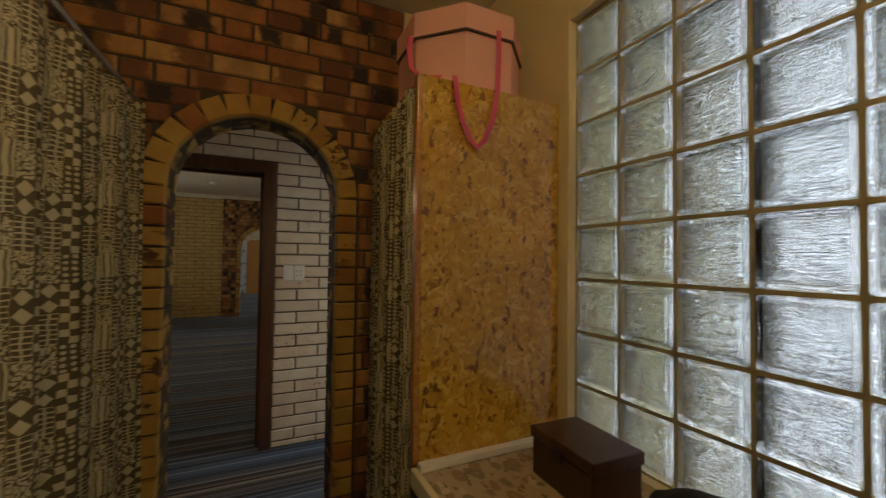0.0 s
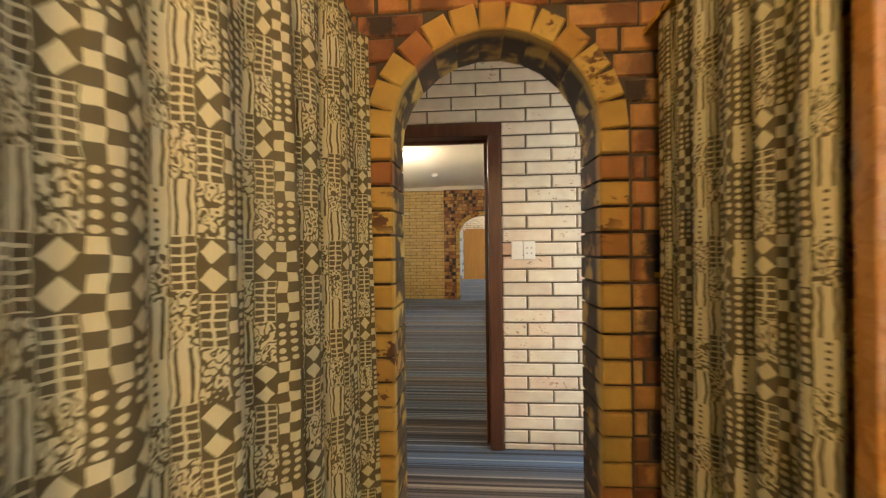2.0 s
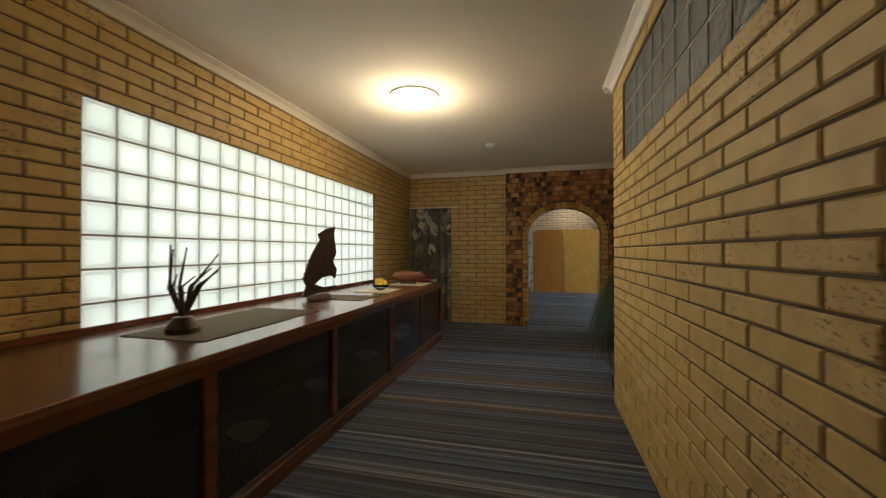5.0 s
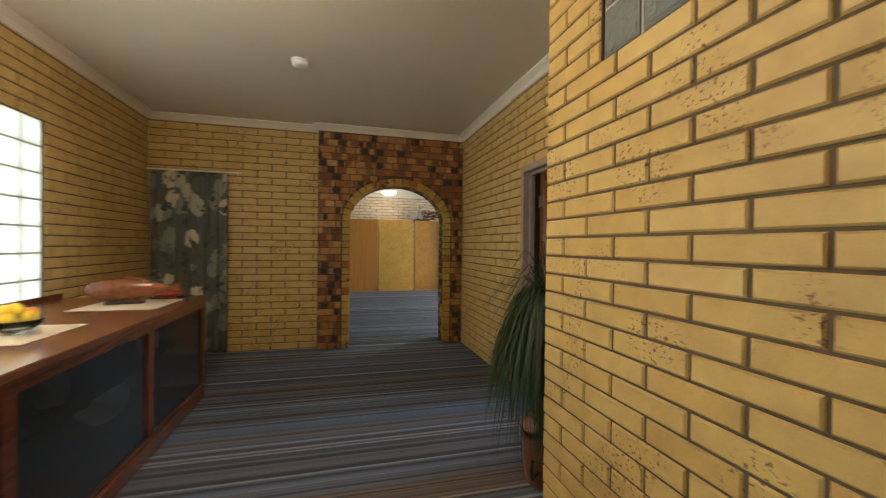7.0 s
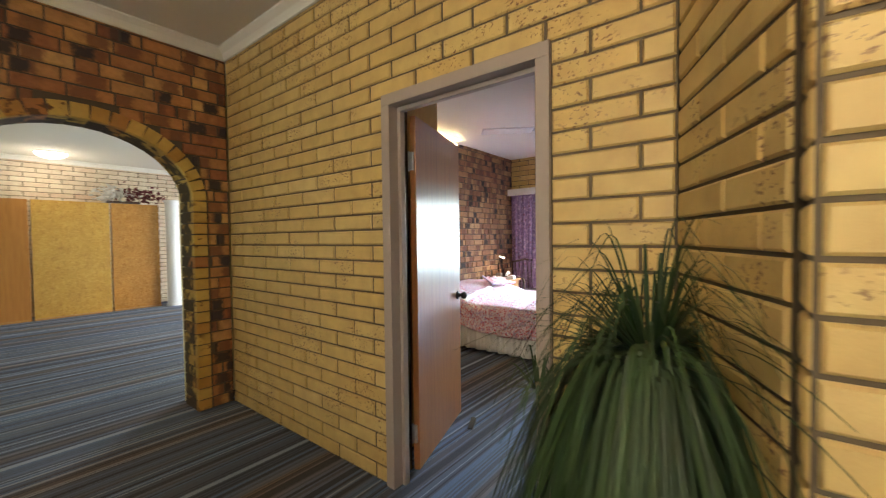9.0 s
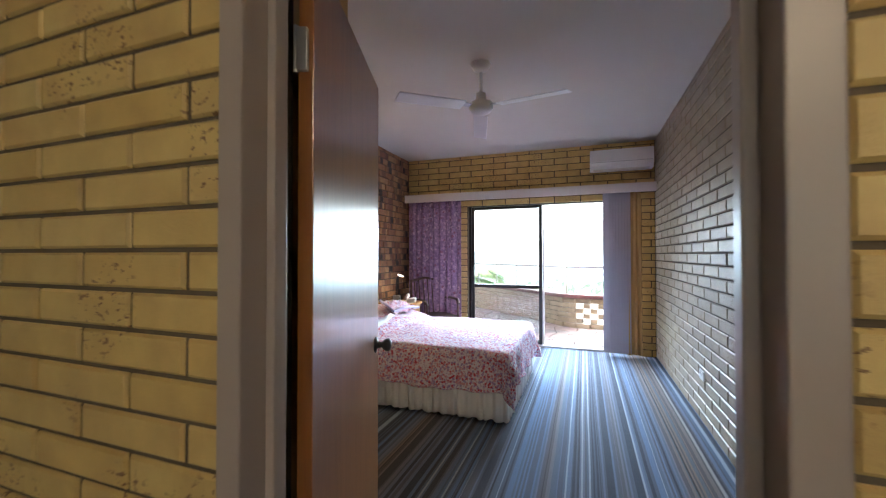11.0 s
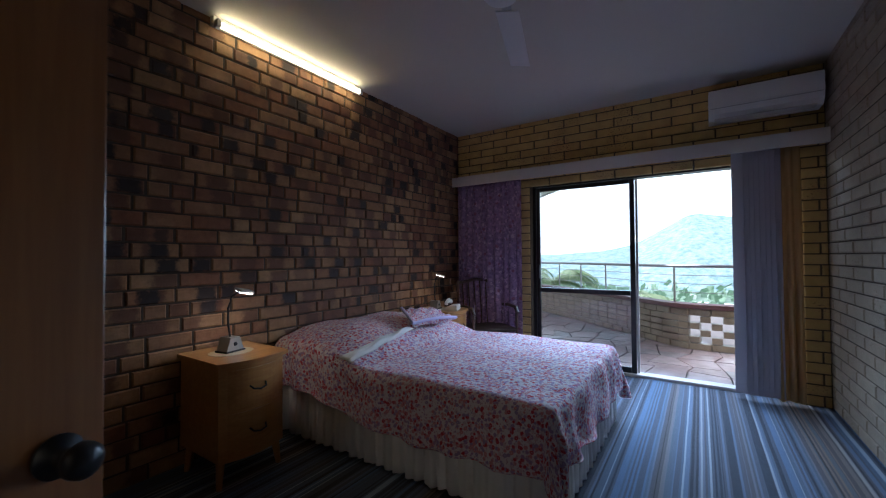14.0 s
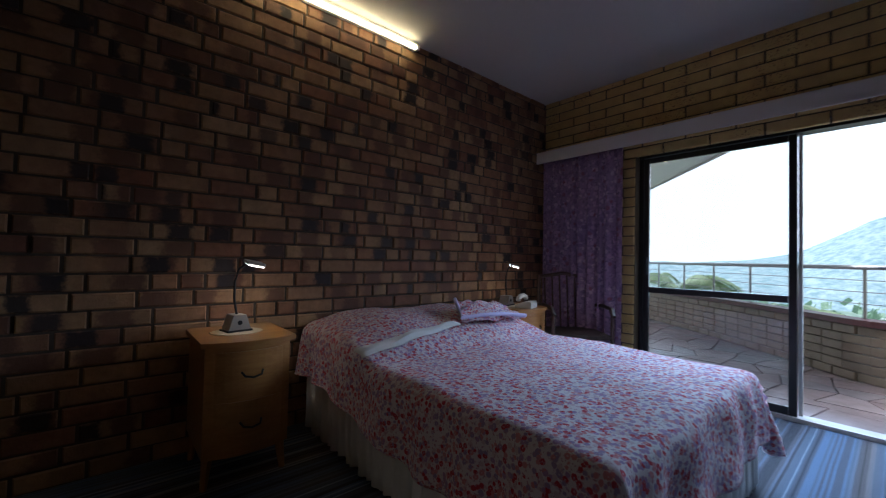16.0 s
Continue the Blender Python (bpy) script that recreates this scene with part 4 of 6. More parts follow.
ch = thing("wooden_chest", (1.115, 0.650, 0.717), "dark stained wooden box on the bench", "box", turn=-2)
part("body", boxed((-0.09, -0.13, 0), (0.09, 0.13, 0.112), 0.004), DARK_WOOD, ch)
part("lid", boxed((-0.096, -0.137, 0.115), (0.096, 0.137, 0.150), 0.006), DARK_WOOD, ch)
part("latch", boxed((-0.1005, -0.018, 0.095), (-0.0955, 0.018, 0.130), 0.002), BLACK, ch)
bm = bmesh.new()
bmesh.ops.create_icosphere(bm, subdivisions=4, radius=1)
for v in bm.verts:
    w = 0.05 * noise.noise(v.co * 2.3)
    v.co = Vector((v.co.x * 0.10, v.co.y * 0.30, max(-0.3, v.co.z) * 0.12 + w * 0.5))
bag = mesh_ob("bag", bm, BLACK_CLOTH, smooth=True)
bag.location = (1.165, 0.17, 0.755)
tagged(bag, "slumped black cloth bag against the glass blocks", "bag")

# octagonal hat box with ribbon handles on the cabinet
hb = thing("hat_box", (0.965, 1.205, 2.021), "pink eight-sided hat box with ribbon handles", "box")
R = 0.255


def octagon(r, z0, z1, n=8):
    bm = bmesh.new()
    add_lathe(bm, [(0, z0), (r, z0), (r, z1), (0, z1)], n=n, m=pose(0, 0, 0, 0, 0, 22.5))
    return bm


part("body", octagon(R, 0.0, 0.23), PINK, hb)
part("lid", octagon(R + 0.010, 0.205, 0.30), PINK, hb)
part("lid_rim", octagon(R + 0.012, 0.202, 0.208), DARK_WOOD, hb)


def ribbon(pts, w):
    bm = bmesh.new()
    pts = [Vector(p) for p in pts]
    rows = []
    for i, p in enumerate(pts):
        d = (pts[min(i + 1, len(pts) - 1)] - pts[max(i - 1, 0)]).normalized()
        s = d.cross(Vector((0, -1, 0.15))).normalized() * w / 2
        rows.append((bm.verts.new(p - s), bm.verts.new(p + s)))
    for a, c in zip(rows, rows[1:]):
        bm.faces.new((a[0], a[1], c[1], c[0]))
    return bm


loop = [(-0.155, -0.268, 0.012), (-0.15, -0.274, -0.06), (-0.13, -0.276, -0.14), (-0.10, -0.276, -0.20), (-0.07, -0.276, -0.228), (-0.04, -0.276, -0.20), (-0.005, -0.276, -0.12), (0.015, -0.274, 0.0), (0.022, -0.270, 0.12), (0.022, -0.268, 0.215)]
thicken(part("ribbon", ribbon(loop, 0.020), RIBBON, hb, "pink satin ribbon"), 0.002)
loop = [(-0.255, -0.10, 0.21), (-0.275, -0.13, 0.14), (-0.276, -0.16, 0.06), (-0.25, -0.19, 0.02), (-0.20, -0.25, 0.006)]
thicken(part("ribbon", ribbon(loop, 0.018), RIBBON, hb, "pink satin ribbon"), 0.002)

# switch and outlet on the pale brick
sw = thing("light_switch", (0.379, 2.897, 1.225), "ivory light switch on pale brick", "switch")
part("plate", boxed((0, -0.010, 0), (0.072, 0.0, 0.116), 0.004), PLASTIC, sw)
part("rocker", boxed((0.026, -0.017, 0.042), (0.046, -0.009, 0.074), 0.003), PLASTIC, sw)
so = thing("socket_plate", (0.456, 2.897, 1.225), "ivory four-pin socket plate beside the switch", "socket")
part("plate", boxed((0, -0.010, 0), (0.074, 0.0, 0.116), 0.004), PLASTIC, so)
for dx in (0.022, 0.050):
    for dz in (0.040, 0.074):
        part("pin_hole", boxed((dx - 0.005, -0.0115, dz - 0.005), (dx + 0.005, -0.0095, dz + 0.005), 0.001), STEEL, so)

# ---- hall things ----
SX0, SX1 = -2.445, -1.42
ys = [3.46, 4.54, 5.66, 6.78, 7.86, 8.84]
sb = thing("sideboard", (0, 0, 0), "long red-brown timber display cabinet with dark glass fronts", "sideboard")
part("top", boxed((SX0, ys[0] - 0.02, 0.838), (SX1 + 0.03, ys[-1] + 0.03, 0.876), 0.006), TOP_WOOD, sb)
part("upstand", boxed((SX0, ys[0], 0.877), (SX0 + 0.025, ys[-1], 0.915), 0.003), JARRAH, sb)
part("plinth", boxed((SX0, ys[0], 0.0), (SX1 + 0.012, ys[-1], 0.105), 0.006), JARRAH, sb)
part("plinth_bead", boxed((SX1 + 0.013, ys[0], 0.092), (SX1 + 0.024, ys[-1], 0.106), 0.003), TOP_WOOD, sb)
part("base_board", boxed((SX0, ys[0], 0.106), (SX1, ys[-1], 0.125), 0), DARK_WOOD, sb)
part("back_board", boxed((SX0, ys[0], 0.126), (SX0 + 0.015, ys[-1], 0.836), 0), DARK_WOOD, sb)
part("shelf", boxed((SX0 + 0.02, ys[0] + 0.03, 0.47), (SX1 - 0.16, ys[-1] - 0.03, 0.488), 0), DARK_WOOD, sb)
for y in ys:
    part("stile", boxed((SX1 - 0.035, y - 0.034, 0.126), (SX1 + 0.006, y + 0.034, 0.836), 0.004), JARRAH, sb)
part("top_rail", boxed((SX1 - 0.03, ys[0] + 0.035, 0.775), (SX1 + 0.002, ys[-1] - 0.035, 0.836), 0.003), JARRAH, sb)
for y, y1 in zip(ys, ys[1:]):
    part("glass_panel", boxed((SX1 - 0.020, y + 0.036, 0.127), (SX1 - 0.014, y1 - 0.036, 0.774), 0), CABINET_GLASS, sb, "dark glass door panel")
part("end_panel", boxed((SX0, ys[-1] - 0.034, 0.126), (SX1 - 0.037, ys[-1] - 0.004, 0.836), 0), JARRAH, sb)
rnd = random.Random(5)
for y, kind in ((6.1, 0), (6.5, 1), (7.1, 0), (7.5, 1), (8.15, 0), (8.35, 2), (8.55, 1), (5.2, 0)):
    prof = ([(0.0, 0.0), (0.05, 0.0), (0.06, 0.01), (0.12, 0.06), (0.13, 0.075), (0.12, 0.07), (0.05, 0.02), (0.0, 0.016)],
            [(0.0, 0.0), (0.05, 0.0), (0.07, 0.04), (0.075, 0.12), (0.05, 0.18), (0.035, 0.21), (0.04, 0.22), (0.0, 0.21)],
            [(0.0, 0.0), (0.05, 0.0), (0.10, 0.05), (0.11, 0.12), (0.07, 0.17), (0.03, 0.19), (0.0, 0.20)])[kind]
    ob = mesh_ob(("bowl", "jar", "teapot")[kind], lathe(prof, n=20), (PLASTIC, SILVER, PLASTIC)[kind], smooth=True)
    ob.location = (SX1 - 0.26 - rnd.uniform(0, 0.2), y, 0.489 if kind == 1 else 0.126)
    if kind == 1:
        ob.location.x = SX1 - 0.30
    tagged(ob, ("white china bowl inside the sideboard", "pewter jar on the sideboard shelf", "white china pot inside the sideboard")[kind], ("bowl", "jar", "pot")[kind])


def mat_cloth(y0, y1, x0, x1, seed):
    bm = bmesh.new()
    n, k = 26, 16
    g = [[bm.verts.new((x0 + (x1 - x0) * i / k + 0.006 * math.sin(j * 1.9 + seed), y0 + (y1 - y0) * j / n + 0.006 * math.sin(i * 2.1 + seed), 0.8785 + 0.0015 * noise.noise(Vector((i * 0.4, j * 0.4, seed))) + 0.0015)) for j in range(n + 1)] for i in range(k + 1)]
    for i in range(k):
        for j in range(n):
            bm.faces.new((g[i][j], g[i + 1][j], g[i + 1][j + 1], g[i][j + 1]))
    return thicken(mesh_ob("table_runner", bm, RUNNER if y0 < 7 else LACE), 0.0015)


for y0, y1, x0, x1, s in ((4.7, 5.80, -2.2, -1.62, 1), (6.45, 6.85, -2.15, -1.58, 2), (7.15, 7.62, -2.05, -1.62, 3), (8.10, 8.62, -2.0, -1.5, 4)):
    tagged(mat_cloth(y0, y1, x0, x1, s), "woven cloth runner laid flat on the sideboard", "table runner", "runners on the sideboard")

# carved sail-shaped ornament, serrated along one edge
out = [(-0.17, 0.0), (-0.13, 0.10), (-0.155, 0.16)]
for k in range(9):
    z = 0.18 + 0.043 * k
    w = -0.150 + 0.0105 * k + 0.0010 * k * k
    out += [(w - 0.012, z), (w + 0.004, z + 0.022)]
out += [(-0.02, 0.60), (0.06, 0.655), (0.15, 0.68), (0.135, 0.60), (0.150, 0.50), (0.160, 0.42), (0.125, 0.335), (0.165, 0.26), (0.150, 0.17), (0.10, 0.205), (0.02, 0.18), (-0.05, 0.12), (0.04, 0.085), (0.16, 0.10), (0.09, 0.045), (-0.04, 0.04), (-0.06, 0.0)]
orn = thing("carved_ornament", (-2.02, 6.43, 0.879), "dark carved wooden sail ornament on an oval foot", "ornament")
part("sail", prism(out, 0.030, pose(0, 0, 0.03, 0, 0, 48)), CARVED, orn)
bm = lathe([(0, 0), (0.15, 0), (0.16, 0.015), (0.14, 0.04), (0.09, 0.052), (0, 0.055)], n=28)
bmesh.ops.scale(bm, vec=(0.5, 1.15, 1), verts=bm.verts)
part("foot", bm, CARVED, orn, smooth=True)
o2 = thing("carved_ornament", (-1.93, 4.86, 0.879), "dark carved branching ornament on the sideboard", "ornament")
bm = bmesh.new()
rnd = random.Random(4)
for k in range(9):
    a = rnd.uniform(-0.2, 0.22)
    add_tube(bm, [(0, 0, 0.08), (rnd.uniform(-0.03, 0.03), a * 0.5, 0.26), (rnd.uniform(-0.05, 0.05), a + 0.07, 0.30 + rnd.uniform(0, 0.22))], 0.014, 6, 0.3)
part("branch", bm, CARVED, o2)
part("foot", lathe([(0, 0), (0.09, 0), (0.09, 0.03), (0.05, 0.09), (0, 0.10)], n=20), CARVED, o2)

fb = thing("fruit_bowl", (-1.80, 7.40, 0.881), "small glass bowl of lemons and oranges", "bowl")
part("bowl", lathe([(0.0, 0.0), (0.04, 0.0), (0.045, 0.008), (0.085, 0.035), (0.105, 0.07), (0.100, 0.07), (0.08, 0.04), (0.04, 0.014), (0.0, 0.012)], n=28), BOWL_GLASS, fb, smooth=True)
for k, (dx, dy, dz, mt) in enumerate(((0.0, -0.05, 0.075, LEMON), (0.045, 0.015, 0.075, LEMON), (-0.045, 0.02, 0.075, ORANGE), (0.0, 0.0, 0.115, LEMON), (0.02, 0.065, 0.085, ORANGE), (-0.03, -0.02, 0.11, LEMON))):
    bm = bmesh.new()
    bmesh.ops.create_uvsphere(bm, u_segments=16, v_segments=10, radius=0.034)
    for v in bm.verts:
        v.co.y *= 1.18 if mt is LEMON else 1.0
        v.co += Vector((dx, dy, dz))
    part("fruit", bm, mt, fb, smooth=True)

fish = thing("carved_fish", (-1.78, 8.40, 0.881), "red-brown carved wooden fish on a cloth", "ornament", turn=12)
bm = bmesh.new()
bmesh.ops.create_uvsphere(bm, u_segments=28, v_segments=16, radius=1)
for v in bm.verts:
    t = v.co.x
    w = 1 - 0.25 * t
    v.co = Vector((t * 0.25, v.co.y * 0.055 * w, 0.105 + v.co.z * 0.075 * w))
part("body", bm, FISHWOOD, fish, smooth=True)
part("tail", prism([(0.22, 0.09), (0.34, 0.17), (0.31, 0.115), (0.35, 0.06), (0.22, 0.10)], 0.02), FISHWOOD, fish)
part("fin", prism([(-0.10, 0.16), (-0.02, 0.205), (0.10, 0.185), (0.14, 0.15)], 0.015), FISHWOOD, fish)
part("foot", boxed((-0.13, -0.04, 0), (0.10, 0.04, 0.022), 0.004), CARVED, fish)
part("post", tube([(-0.08, 0, 0.02), (-0.08, 0, 0.06)], 0.012), CARVED, fish)
part("post", tube([(0.05, 0, 0.02), (0.05, 0, 0.06)], 0.012), CARVED, fish)
dish = thing("red_dish", (-1.66, 8.72, 0.878), "dark red shallow dish at the end of the sideboard", "dish")
part("dish", lathe([(0, 0), (0.06, 0), (0.12, 0.03), (0.13, 0.042), (0.12, 0.036), (0.05, 0.010), (0, 0.008)], n=24), RED, dish, smooth=True)

c = drape([(-2.40, 10.25), (-1.60, 10.25)], 0.03, 2.165, 7, 0.022, 14, 0.004, seed=11)
tagged(thicken(mesh_ob("floral_curtain", c, FLOWER_GREY), 0.003), "dark grey floral curtain over the corner doorway", "curtain")
rod = thing("curtain_rod", (0, 0, 0), "thin white curtain rod above the floral curtain", "curtain rod")
part("rod", tube([(-2.44, 10.25, 2.178), (-1.45, 10.25, 2.178)], 0.008), WHITE, rod)
for x in (-2.2, -1.50):
    part("bracket", boxed((x - 0.008, 10.25, 2.17), (x + 0.008, 10.318, 2.186), 0.001), WHITE, rod)


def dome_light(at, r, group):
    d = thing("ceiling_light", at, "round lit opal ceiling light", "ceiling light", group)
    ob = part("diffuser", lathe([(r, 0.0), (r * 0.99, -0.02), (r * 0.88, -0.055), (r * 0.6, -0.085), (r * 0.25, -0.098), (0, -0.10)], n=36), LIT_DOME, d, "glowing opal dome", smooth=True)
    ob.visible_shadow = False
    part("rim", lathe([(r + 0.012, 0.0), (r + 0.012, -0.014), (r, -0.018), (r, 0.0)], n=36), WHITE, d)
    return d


dome_light((-1.12, 6.62, 2.838), 0.23, "ceiling lights")
dome_light((1.05, 16.25, 2.858), 0.20, "ceiling lights")
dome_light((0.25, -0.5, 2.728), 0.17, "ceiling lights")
sm = thing("smoke_alarm", (-0.62, 8.48, 2.839), "small white round smoke alarm on the ceiling", "smoke alarm")
part("base", lathe([(0, 0), (0.07, 0), (0.071, -0.014), (0, -0.014)], n=24), WHITE, sm)
part("cover", lathe([(0.064, -0.015), (0.062, -0.040), (0.044, -0.052), (0, -0.054)], n=24), WHITE, sm, smooth=True)

# ponytail palm in its pot
PX, PY = 0.859, 7.038
pl = thing("potted_palm", (PX, PY, 0), "ponytail palm with long drooping leaves in a brown glazed pot", "plant")
part("pot", lathe([(0, 0), (0.11, 0), (0.12, 0.02), (0.138, 0.15), (0.148, 0.25), (0.158, 0.265), (0.158, 0.29), (0.140, 0.29), (0.136, 0.24), (0, 0.23)], n=32), TERRACOTTA, pl, "brown glazed pot", smooth=True)
part("trunk", lathe([(0.085, 0.22), (0.092, 0.27), (0.068, 0.35), (0.042, 0.48), (0.032, 0.72), (0.030, 1.04), (0.02, 1.09), (0, 1.10)], n=16), BARK, pl, smooth=True)
part("handle", tube([(-0.11, -0.09, 0.17), (-0.155, -0.12, 0.20), (-0.165, -0.13, 0.15), (-0.15, -0.115, 0.10), (-0.10, -0.085, 0.11)], 0.010), BLACK, pl)
rnd = random.Random(7)


def strap(bm, a, length, rise, out, width, hang, z0, base_r=0.02):
    pts = []
    n = 11
    for i in range(n + 1):
        s = i / n
        r = base_r + out * (1 - (1 - s) ** 1.55) + 0.02 * s
        z = z0 + rise * math.sin(min(1.0, s * 2.1) * math.pi * 0.5) * (1 - s * 0.15) - hang * max(0.0, s - 0.22) ** 1.25
        pts.append(Vector((r * math.cos(a + 0.12 * s * math.sin(a * 7)), r * math.sin(a + 0.12 * s * math.sin(a * 7)), z)))
    last = None
    for i, q in enumerate(pts):
        w = width * (1.0 - 0.85 * (i / n) ** 2) / 2
        t = Vector((-math.sin(a), math.cos(a), 0)) * w
        now = (bm.verts.new(q - t), bm.verts.new(q + Vector((0, 0, -0.3 * w))), bm.verts.new(q + t))
        if last:
            bm.faces.new((last[0], last[1], now[1], now[0]))
            bm.faces.new((last[1], last[2], now[2], now[1]))
        last = now


def wall_limit(a, out):
    """Leaves towards the walls stay shorter."""
    x, y = math.cos(a), math.sin(a)
    lim = out
    if x > 0.05:
        lim = min(lim, 0.44 / x)
    toward = x * 0.396 - y * 0.918
    if toward > 0.05:
        lim = min(lim, 0.155 / toward)
    return max(0.06, lim)


bm = bmesh.new()
for k in range(1000):
    a = rnd.uniform(0, 2 * math.pi)
    out = wall_limit(a, rnd.uniform(0.14, 0.35))
    strap(bm, a, 1, rnd.uniform(0.0, 0.10), out, rnd.uniform(0.007, 0.013), rnd.uniform(0.66, 1.12), 1.03 + rnd.uniform(-0.05, 0.04))
part("hanging_leaves", bm, PALM, pl, "dense skirt of dark green strap leaves")


def fountain(bm, n, reach, lift, z0):
    """Thin leaves that rise from a head and arch over."""
    for k in range(n):
        a = rnd.uniform(0, 2 * math.pi)
        out = wall_limit(a, reach * (rnd.uniform(0.5, 1.0) if k % 4 else rnd.uniform(0.3, 0.7)))
        high = lift * (rnd.uniform(0.05, 0.6) if k % 4 else rnd.uniform(0.45, 0.85)) * (1.1 - 0.6 * out / reach)
        droop = rnd.uniform(0.15, 0.75) * out
        bend = rnd.uniform(-0.12, 0.12)
        last = None
        for i in range(11):
            s = i / 10
            r = 0.012 + out * s ** 0.85
            z = z0 + high * math.sin(min(1.0, s * 1.45) * math.pi / 2) - droop * max(0.0, s - 0.45) ** 1.6 * 2.2
            q = Vector((r * math.cos(a + bend * s), r * math.sin(a + bend * s), z))
            t = Vector((-math.sin(a), math.cos(a), 0)) * (0.0030 * (1 - 0.8 * s) + 0.0006)
            now = (bm.verts.new(q - t), bm.verts.new(q + t))
            if last:
                bm.faces.new((last[0], last[1], now[1], now[0]))
            last = now


bm = bmesh.new()
fountain(bm, 210, 0.42, 0.42, 1.06)
part("top_leaves", bm, PALM, pl, "spray of thin arching green leaves")
bm = bmesh.new()
fountain(bm, 46, 0.15, 0.16, 0.0)
ob = part("side_shoot", bm, PALM, pl, "small side tuft of thin leaves")
ob.location = (0.0, 0.262, 0.93)
part("side_stem", tube([(0, 0, 0.62), (0, 0.14, 0.72), (0, 0.245, 0.86), (0, 0.262, 0.945)], 0.016, 8, 0.6), BARK, pl)

shell = thing("conch_shell", (PX - 0.085, PY + 0.0, 0.277), "brown conch shell with a pink lip resting on the plant pot", "shell", turn=25)
prof = [(0.0, 0.0), (0.025, 0.015), (0.052, 0.042), (0.060, 0.07), (0.042, 0.10), (0.046, 0.106), (0.028, 0.126), (0.032, 0.134), (0.016, 0.152), (0.0, 0.175)]
part("whorl", lathe(prof, n=18, m=pose(0, 0, 0.062, 78, 0, 0) @ Matrix.Translation((0, 0, -0.085))), SHELL_BROWN, shell, smooth=True)
bm = bmesh.new()
bmesh.ops.create_uvsphere(bm, u_segments=18, v_segments=10, radius=1)
for v in bm.verts:
    v.co = Vector((-0.042 + v.co.x * 0.024, v.co.y * 0.06, 0.068 + v.co.z * 0.042))
part("lip", bm, SHELL_PINK, shell, "pink inner lip", smooth=True)

# ---- far room ----
for k, (x0, x1, mt) in enumerate(((-1.55, -0.32, PANEL_WOOD), (-0.30, 0.76, PANEL_WOOD), (0.79, 1.82, OSB_PALE), (1.85, 2.60, OSB_ORANGE))):
    sp = thing("timber_partition", ((x0 + x1) / 2, 16.40, 0), "orange stained timber partition panel standing on the carpet", "partition", "partition panels")
    w = (x1 - x0) / 2
    part("panel", boxed((-w, -0.012, 0.03), (w, 0.012, 2.06), 0.003), mt, sp)
    part("batten", boxed((-w, 0.013, 0.03), (-w + 0.05, 0.05, 2.05), 0.003), PINE, sp)
    part("batten", boxed((w - 0.05, 0.013, 0.03), (w, 0.05, 2.05), 0.003), PINE, sp)
    part("foot_rail", boxed((-w, -0.03, 0.0), (w, 0.06, 0.03), 0.003), PINE, sp)
post = thing("round_post", (2.80, 16.25, 0), "white painted round post beside the partition", "post")
part("shaft", lathe([(0.12, 0.05), (0.115, 1.2), (0.12, 2.12)], n=24), WHITE, post, smooth=True)
part("base", lathe([(0, 0), (0.14, 0), (0.14, 0.05), (0, 0.05)], n=24), WHITE, post)
part("cap", lathe([(0, 2.12), (0.15, 2.12), (0.15, 2.16), (0, 2.16)], n=24), WHITE, post)
fl = thing("flower_arrangement", (2.05, 16.41, 2.061), "white and maroon dried flowers on the partition top", "flowers")
bm, bm2 = bmesh.new(), bmesh.new()
for k in range(120):
    p = Vector((rnd.gauss(-0.18, 0.12), rnd.gauss(0, 0.06), abs(rnd.gauss(0.13, 0.07)) + 0.02))
    q = Vector((rnd.gauss(0.25, 0.16), rnd.gauss(0, 0.06), abs(rnd.gauss(0.16, 0.08)) + 0.02))
    for target, c0 in ((bm, p), (bm2, q)):
        s = rnd.uniform(0.03, 0.07)
        d = Vector((rnd.uniform(-1, 1), rnd.uniform(-1, 1), rnd.uniform(-0.2, 1))).normalized() * s
        e = d.cross(Vector((0.3, 0.5, 0.8))).normalized() * s * 0.6
        target.faces.new([target.verts.new(v) for v in (c0 - d, c0 + e, c0 + d, c0 - e)])
part("white_petals", bm, PETAL, fl, "white petals")["kind"] = "stuff"
part("maroon_leaves", bm2, DRIED, fl, "maroon dried leaves")["kind"] = "stuff"
part("holder", boxed((-0.25, -0.04, 0), (0.25, 0.04, 0.045), 0.008), DARK_WOOD, fl)
fd = thing("floral_curtain", (0, 0, 0), "pale blue and white curtain hanging in the far room", "curtain")
ob = thicken(part("cloth", drape([(-0.52, 16.27), (-0.20, 16.27)], 0.035, 2.0, 4, 0.025, 12, 0.0, seed=21), FAR_DRAPE, fd), 0.003)
part("rod", tube([(-0.62, 16.27, 2.02), (-0.10, 16.27, 2.02)], 0.010), WHITE, fd)
for x in (-0.6, -0.12):
    part("bracket", boxed((x - 0.008, 16.27, 2.012), (x + 0.008, 16.386, 2.028), 0.001), WHITE, fd)
wf = structure(new("window_4"), "wide window of the far room", "window")
part("window_frame", boxed((5.66, 12.2, 0.45), (5.70, 12.25, 2.35), 0.003), WHITE, wf)
part("window_frame", boxed((5.66, 14.95, 0.45), (5.70, 15.0, 2.35), 0.003), WHITE, wf)
part("window_frame", boxed((5.66, 13.57, 0.45), (5.70, 13.63, 2.35), 0.003), WHITE, wf)
for y0, y1 in ((12.25, 13.57), (13.63, 14.95)):
    ob = part("pane", boxed((5.678, y0, 0.45), (5.682, y1, 2.35)), PANE, wf)
    ob.visible_shadow = False

